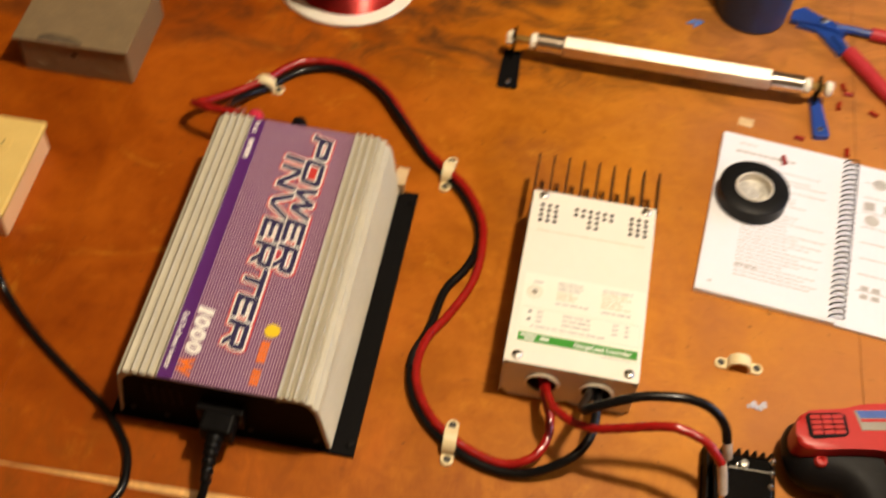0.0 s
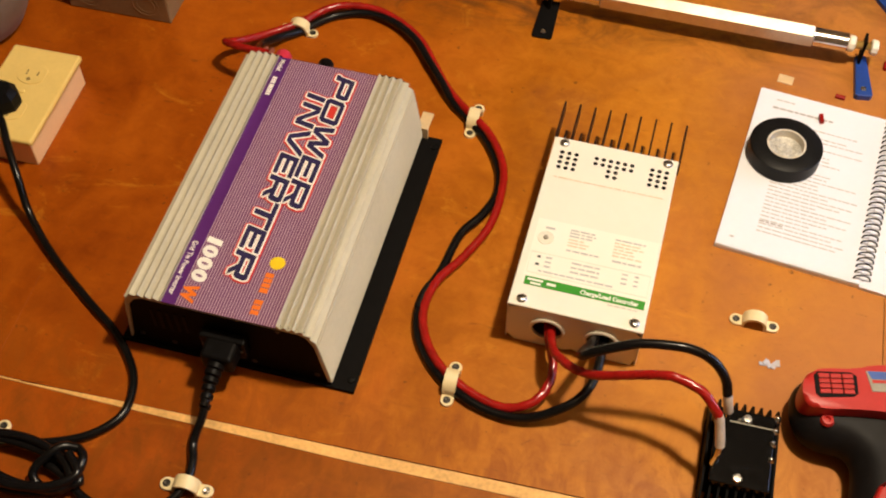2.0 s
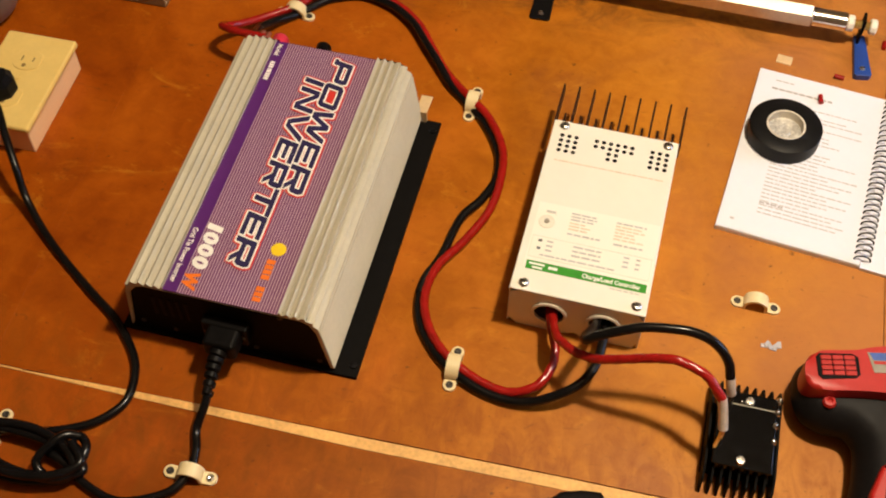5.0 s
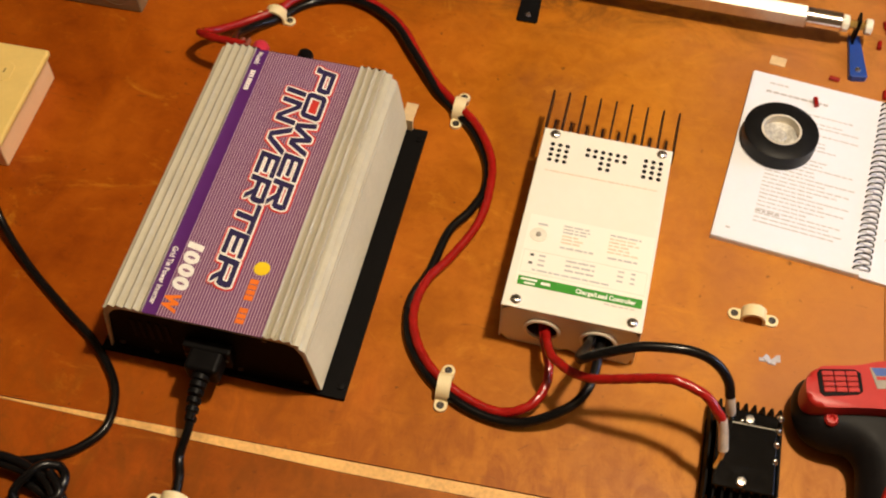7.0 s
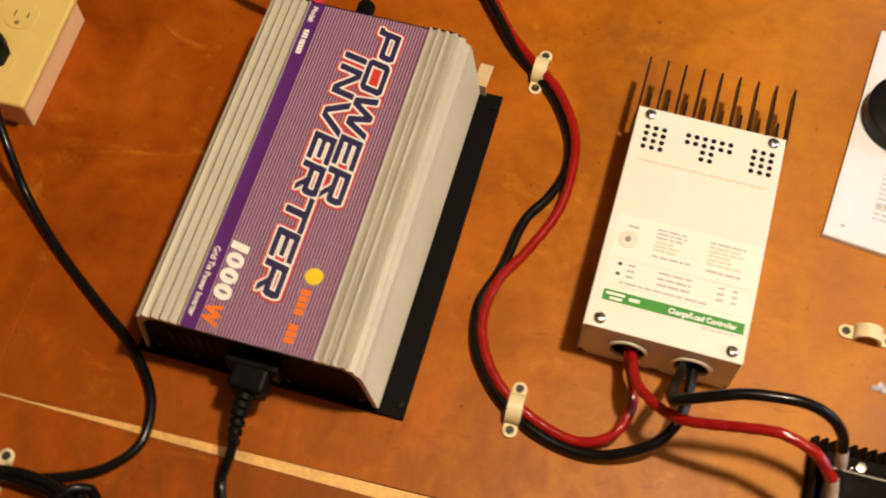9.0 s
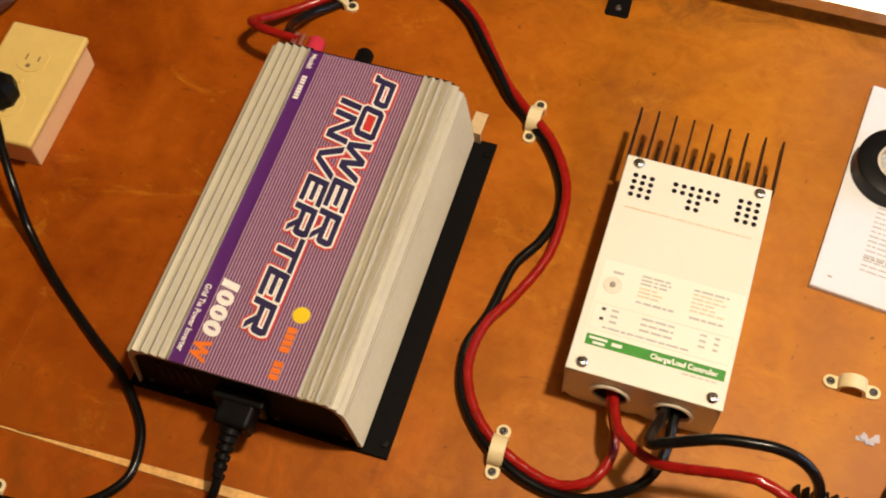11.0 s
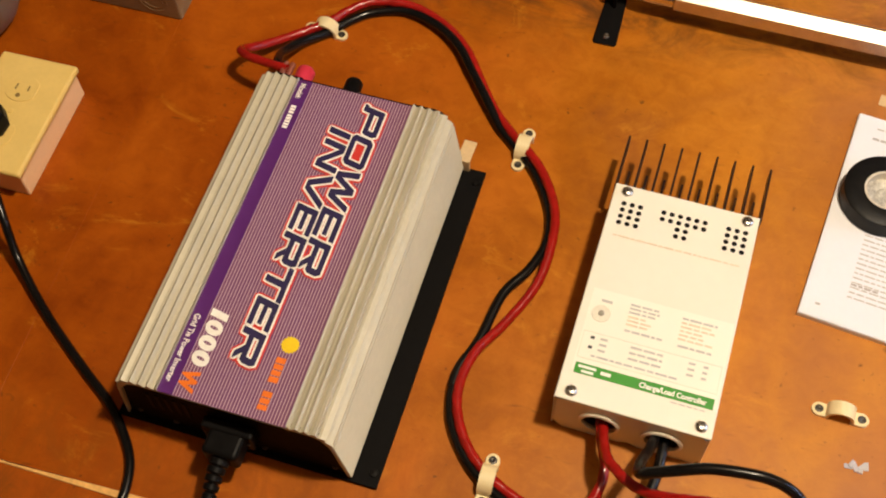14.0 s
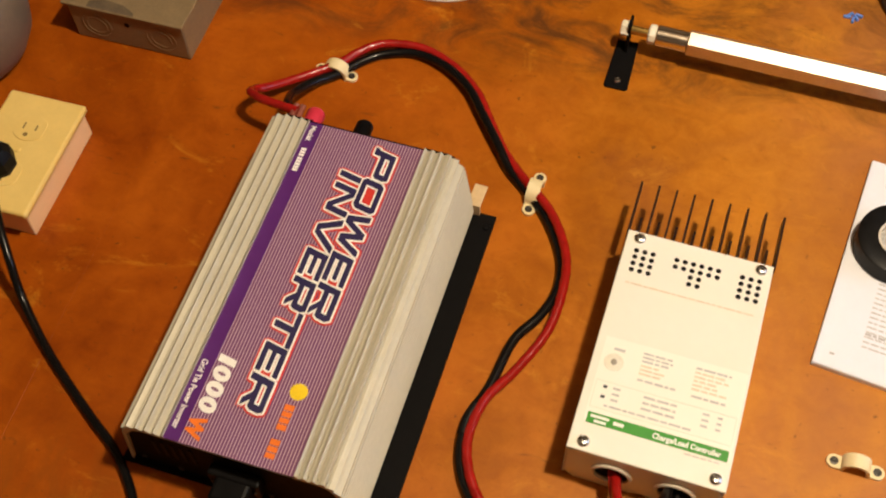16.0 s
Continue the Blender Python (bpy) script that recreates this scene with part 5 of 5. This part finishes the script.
# ---- diode block on a finned heat sink ----
def diode_block():
    d = thing("diode_block", "black finned heat sink carrying a diode module", "heat sink", pose(0.2790, 0.4190, 0, 0, 0, -5.2))
    part("base", block(0.0640, 0.0700, 0.0060, (0, 0, 0), bevel=0.0008), BLACK_PAINT, d)
    for k in range(9):
        x = -0.0300 + 0.0075 * k
        own = slab([(-0.0540, 0.0), (-0.0500, 0.0200), (-0.0370, 0.0260), (0.0370, 0.0260), (0.0500, 0.0200), (0.0540, 0.0)], -0.0010, 0.0010)
        part("fin", own, BLACK_PAINT, d).matrix_basis = Matrix(((0, 0, 1, x), (1, 0, 0, 0), (0, 1, 0, 0.0), (0, 0, 0, 1)))
    part("module", block(0.0520, 0.0740, 0.0085, (0.0, -0.002, 0.0250), bevel=0.0010), POTTING, d, "glossy black diode module")
    for y in (0.0268, -0.0325):
        part("module_screw", lathe([(0, 0), (0.0046, 0), (0.0046, 0.0012), (0.0036, 0.0028), (0, 0.0032)], 14, pose(0.0010 if y > 0 else -0.0020, y, 0.0335)), SCREW, d, "bright pan-head screw", True)
    part("groove", block(0.046, 0.0012, 0.0004, (0.002, 0.0220, 0.0334)), GREYPANEL, d)
    for x, y, r in ((0.0270, 0.034, 0.0036), (0.0262, 0.0215, 0.0034), (0.0250, 0.0085, 0.0034), (0.0245, -0.0075, 0.0032), (-0.0215, -0.0200, 0.0024), (-0.0060, 0.0245, 0.0022)):
        part("terminal", lathe([(0, 0), (r, 0), (r * 0.8, 0.0022), (r * 0.3, 0.0042), (0, 0.0044)], 10, pose(x, y, 0.0325)), SOLDER, d, "blob of bright solder", True)


diode_block()


# ---- cordless drill ----
def eased(pts, rounds=2):
    """An outline with its corners cut to curves."""
    for _ in range(rounds):
        out = []
        for (x0, y0), (x1, y1) in zip(pts, pts[1:] + pts[:1]):
            out += [(x0 * 0.75 + x1 * 0.25, y0 * 0.75 + y1 * 0.25), (x0 * 0.25 + x1 * 0.75, y0 * 0.25 + y1 * 0.75)]
        pts = out
    return pts


def drill():
    t = thing("cordless_drill", "red and black cordless drill lying on its side", "drill")
    body = [(0.334, 0.500), (0.324, 0.487), (0.3205, 0.470), (0.322, 0.452), (0.331, 0.437), (0.348, 0.430), (0.366, 0.4295), (0.3735, 0.419), (0.3715, 0.392), (0.362, 0.350), (0.350, 0.290), (0.420, 0.275), (0.432, 0.360), (0.440, 0.430), (0.470, 0.440), (0.560, 0.450), (0.565, 0.515), (0.430, 0.515)]
    own, edge = bmesh.new(), eased(body)
    rings, n = [], len(edge)
    for z, inset in ((0.0, 0.020), (0.004, 0.013), (0.012, 0.004), (0.022, 0.0), (0.030, 0.002), (0.038, 0.007), (0.044, 0.014), (0.047, 0.022)):
        ring = []
        for k in range(n):
            a, b = Vector(edge[k - 2]), Vector(edge[(k + 2) % n])
            side = (b - a).normalized()
            ring.append(own.verts.new((edge[k][0] - side.y * inset, edge[k][1] + side.x * inset, z)))
        rings.append(ring)
    for a, b in zip(rings, rings[1:]):
        for k in range(n):
            own.faces.new((a[k], a[(k + 1) % n], b[(k + 1) % n], b[k]))
    own.faces.new(rings[0])
    own.faces.new(rings[-1])
    part("motor_housing", own, GRIP_RUBBER, t, "black rubber overmould", True)
    shell = [(0.3275, 0.4850), (0.338, 0.4925), (0.372, 0.4965), (0.388, 0.5035), (0.422, 0.5075), (0.520, 0.5150), (0.520, 0.4560), (0.460, 0.4560), (0.440, 0.4545), (0.4170, 0.4550), (0.4000, 0.4575), (0.370, 0.4560), (0.341, 0.4515), (0.3275, 0.4560), (0.3240, 0.4700)]
    part("top_shell", slab(eased(shell), 0.030, 0.0605, 0.0045, segs=4), RED_SHELL, t, "glossy red moulded shell", True)
    part("handle_shell", slab([(0.4050, 0.4590), (0.4300, 0.4600), (0.4280, 0.3600), (0.4150, 0.2800), (0.3620, 0.2900), (0.3780, 0.3650), (0.3890, 0.3910), (0.4120, 0.4090), (0.4140, 0.4300)], 0.030, 0.0530, 0.004, segs=3), RED_SHELL, t, "red handle shell", True)
    part("handle_grip", slab([(0.3990, 0.3990), (0.4200, 0.4060), (0.4200, 0.3500), (0.4050, 0.3000), (0.3800, 0.3050), (0.3900, 0.3670)], 0.045, 0.0560, 0.003, segs=3), RUBBER_AND_HOLE_SHADE, t, "black rubber grip", True)
    vent = part("vent_frame", slab([(0.3345, 0.4845), (0.3375, 0.4885), (0.3670, 0.4920), (0.3720, 0.4890), (0.3730, 0.4715), (0.3690, 0.4675), (0.3400, 0.4625), (0.3360, 0.4660)], 0.0595, 0.0616, 0.0008), RUBBER_AND_HOLE_SHADE, t, "black vent surround")
    for r in range(4):
        for c in range(3):
            part("vent_slat", block(0.0097, 0.0044, 0.0016, (0.3430 + 0.0103 * c + 0.0004 * r, 0.4845 - 0.0052 * r + 0.0012 * c, 0.0612), 7, 0.0008), RED_SHELL, vent)
    part("trigger", block(0.012, 0.010, 0.016, (0.4160, 0.4430, 0.046), 0, 0.003), BLACK_PLASTIC, t)
    panel = part("name_panel", slab([(0.3800, 0.4957), (0.4600, 0.5040), (0.4600, 0.4830), (0.3850, 0.4755)], 0.0600, 0.0611, 0.0004), GREYPANEL, t, "grey and blue sticker")
    part("blue_stripe", slab([(0.3815, 0.4952), (0.4600, 0.5033), (0.4600, 0.4950), (0.3850, 0.4880)], 0.0611, 0.0614), BLUEPANEL, panel)
    part("red_stripe", slab([(0.3850, 0.4870), (0.4100, 0.4895), (0.4100, 0.4865), (0.3855, 0.4840)], 0.0611, 0.0614), RED_SHELL, panel)
    part("shell_boss", lathe([(0.0018, 0), (0.0062, 0), (0.0050, 0.0032), (0.0030, 0.0034), (0.0018, 0.0010)], 16, pose(0.3490, 0.4490, 0.0455)), RED_SHELL, t, "moulded screw boss", True)


drill()


# ---- small loose things ----
def loose():
    case = thing("black_pouch", "rounded black rubber object at the bench's front", "pouch")
    part("body", slab([(0.1100, 0.3180), (0.1130, 0.3340), (0.1240, 0.3435), (0.1420, 0.3475), (0.1590, 0.3480), (0.1650, 0.3390), (0.1680, 0.3000), (0.1600, 0.2600), (0.1180, 0.2600)], -0.0003, 0.0215, 0.006, segs=3), RUBBER_AND_HOLE_SHADE, case, smooth=True)
    rng = random.Random(8)
    for x, y, z in ((0.3655, 0.8440, 0.0068), (0.3890, 0.8870, 0), (0.4420, 0.8700, 0.0), (0.4821, 0.9356, 0), (0.4420, 0.9440, 0), (0.4520, 0.9757, 0), (0.4560, 0.9650, 0)):
        b = thing("wire_scrap", "tiny offcut of red wire insulation", "scrap", pose(x, y, z + 0.0026, 0, 0, rng.uniform(70, 170)), "red insulation offcuts")
        part("sleeve", rod((-0.0055, 0, 0), (0.0055, 0, 0), 0.0026, 10), RED_VINYL, b)
    flake = thing("paper_flake", "small torn scrap of tan paper", "scrap", pose(0.3297, 0.9069, 0, 0, 0, -10))
    part("sheet", slab([(-0.009, -0.006), (0.008, -0.007), (0.009, 0.006), (-0.008, 0.007)], 0, 0.0006), TAGPAPER, flake)
    bit = thing("blue_scrap", "small crumpled blue plastic scrap", "scrap", pose(0.2790, 1.0690, 0))
    own = bmesh.new()
    for k in range(5):
        block(0.008, 0.003, 0.003, (0.003 * k - 0.006, 0.004 * math.sin(k * 2.1), 0), 40 * k, 0.0008, bm=own)
    part("shred", own, plain("light_blue_plastic", (0.10, 0.22, 0.62), 0.4), bit)
    film = thing("clear_scrap", "crumpled scrap of clear plastic film", "scrap", pose(0.3112, 0.5265, 0))
    own = bmesh.new()
    for k in range(6):
        block(0.007, 0.004, 0.0012, (0.0028 * k - 0.008, 0.0025 * math.sin(k * 1.7), 0.0004 * (k % 3)), 55 * k, 0.0003, bm=own, tilt=(12 * (k % 2), 8))
    part("shred", own, CLEAR, film)


loose()
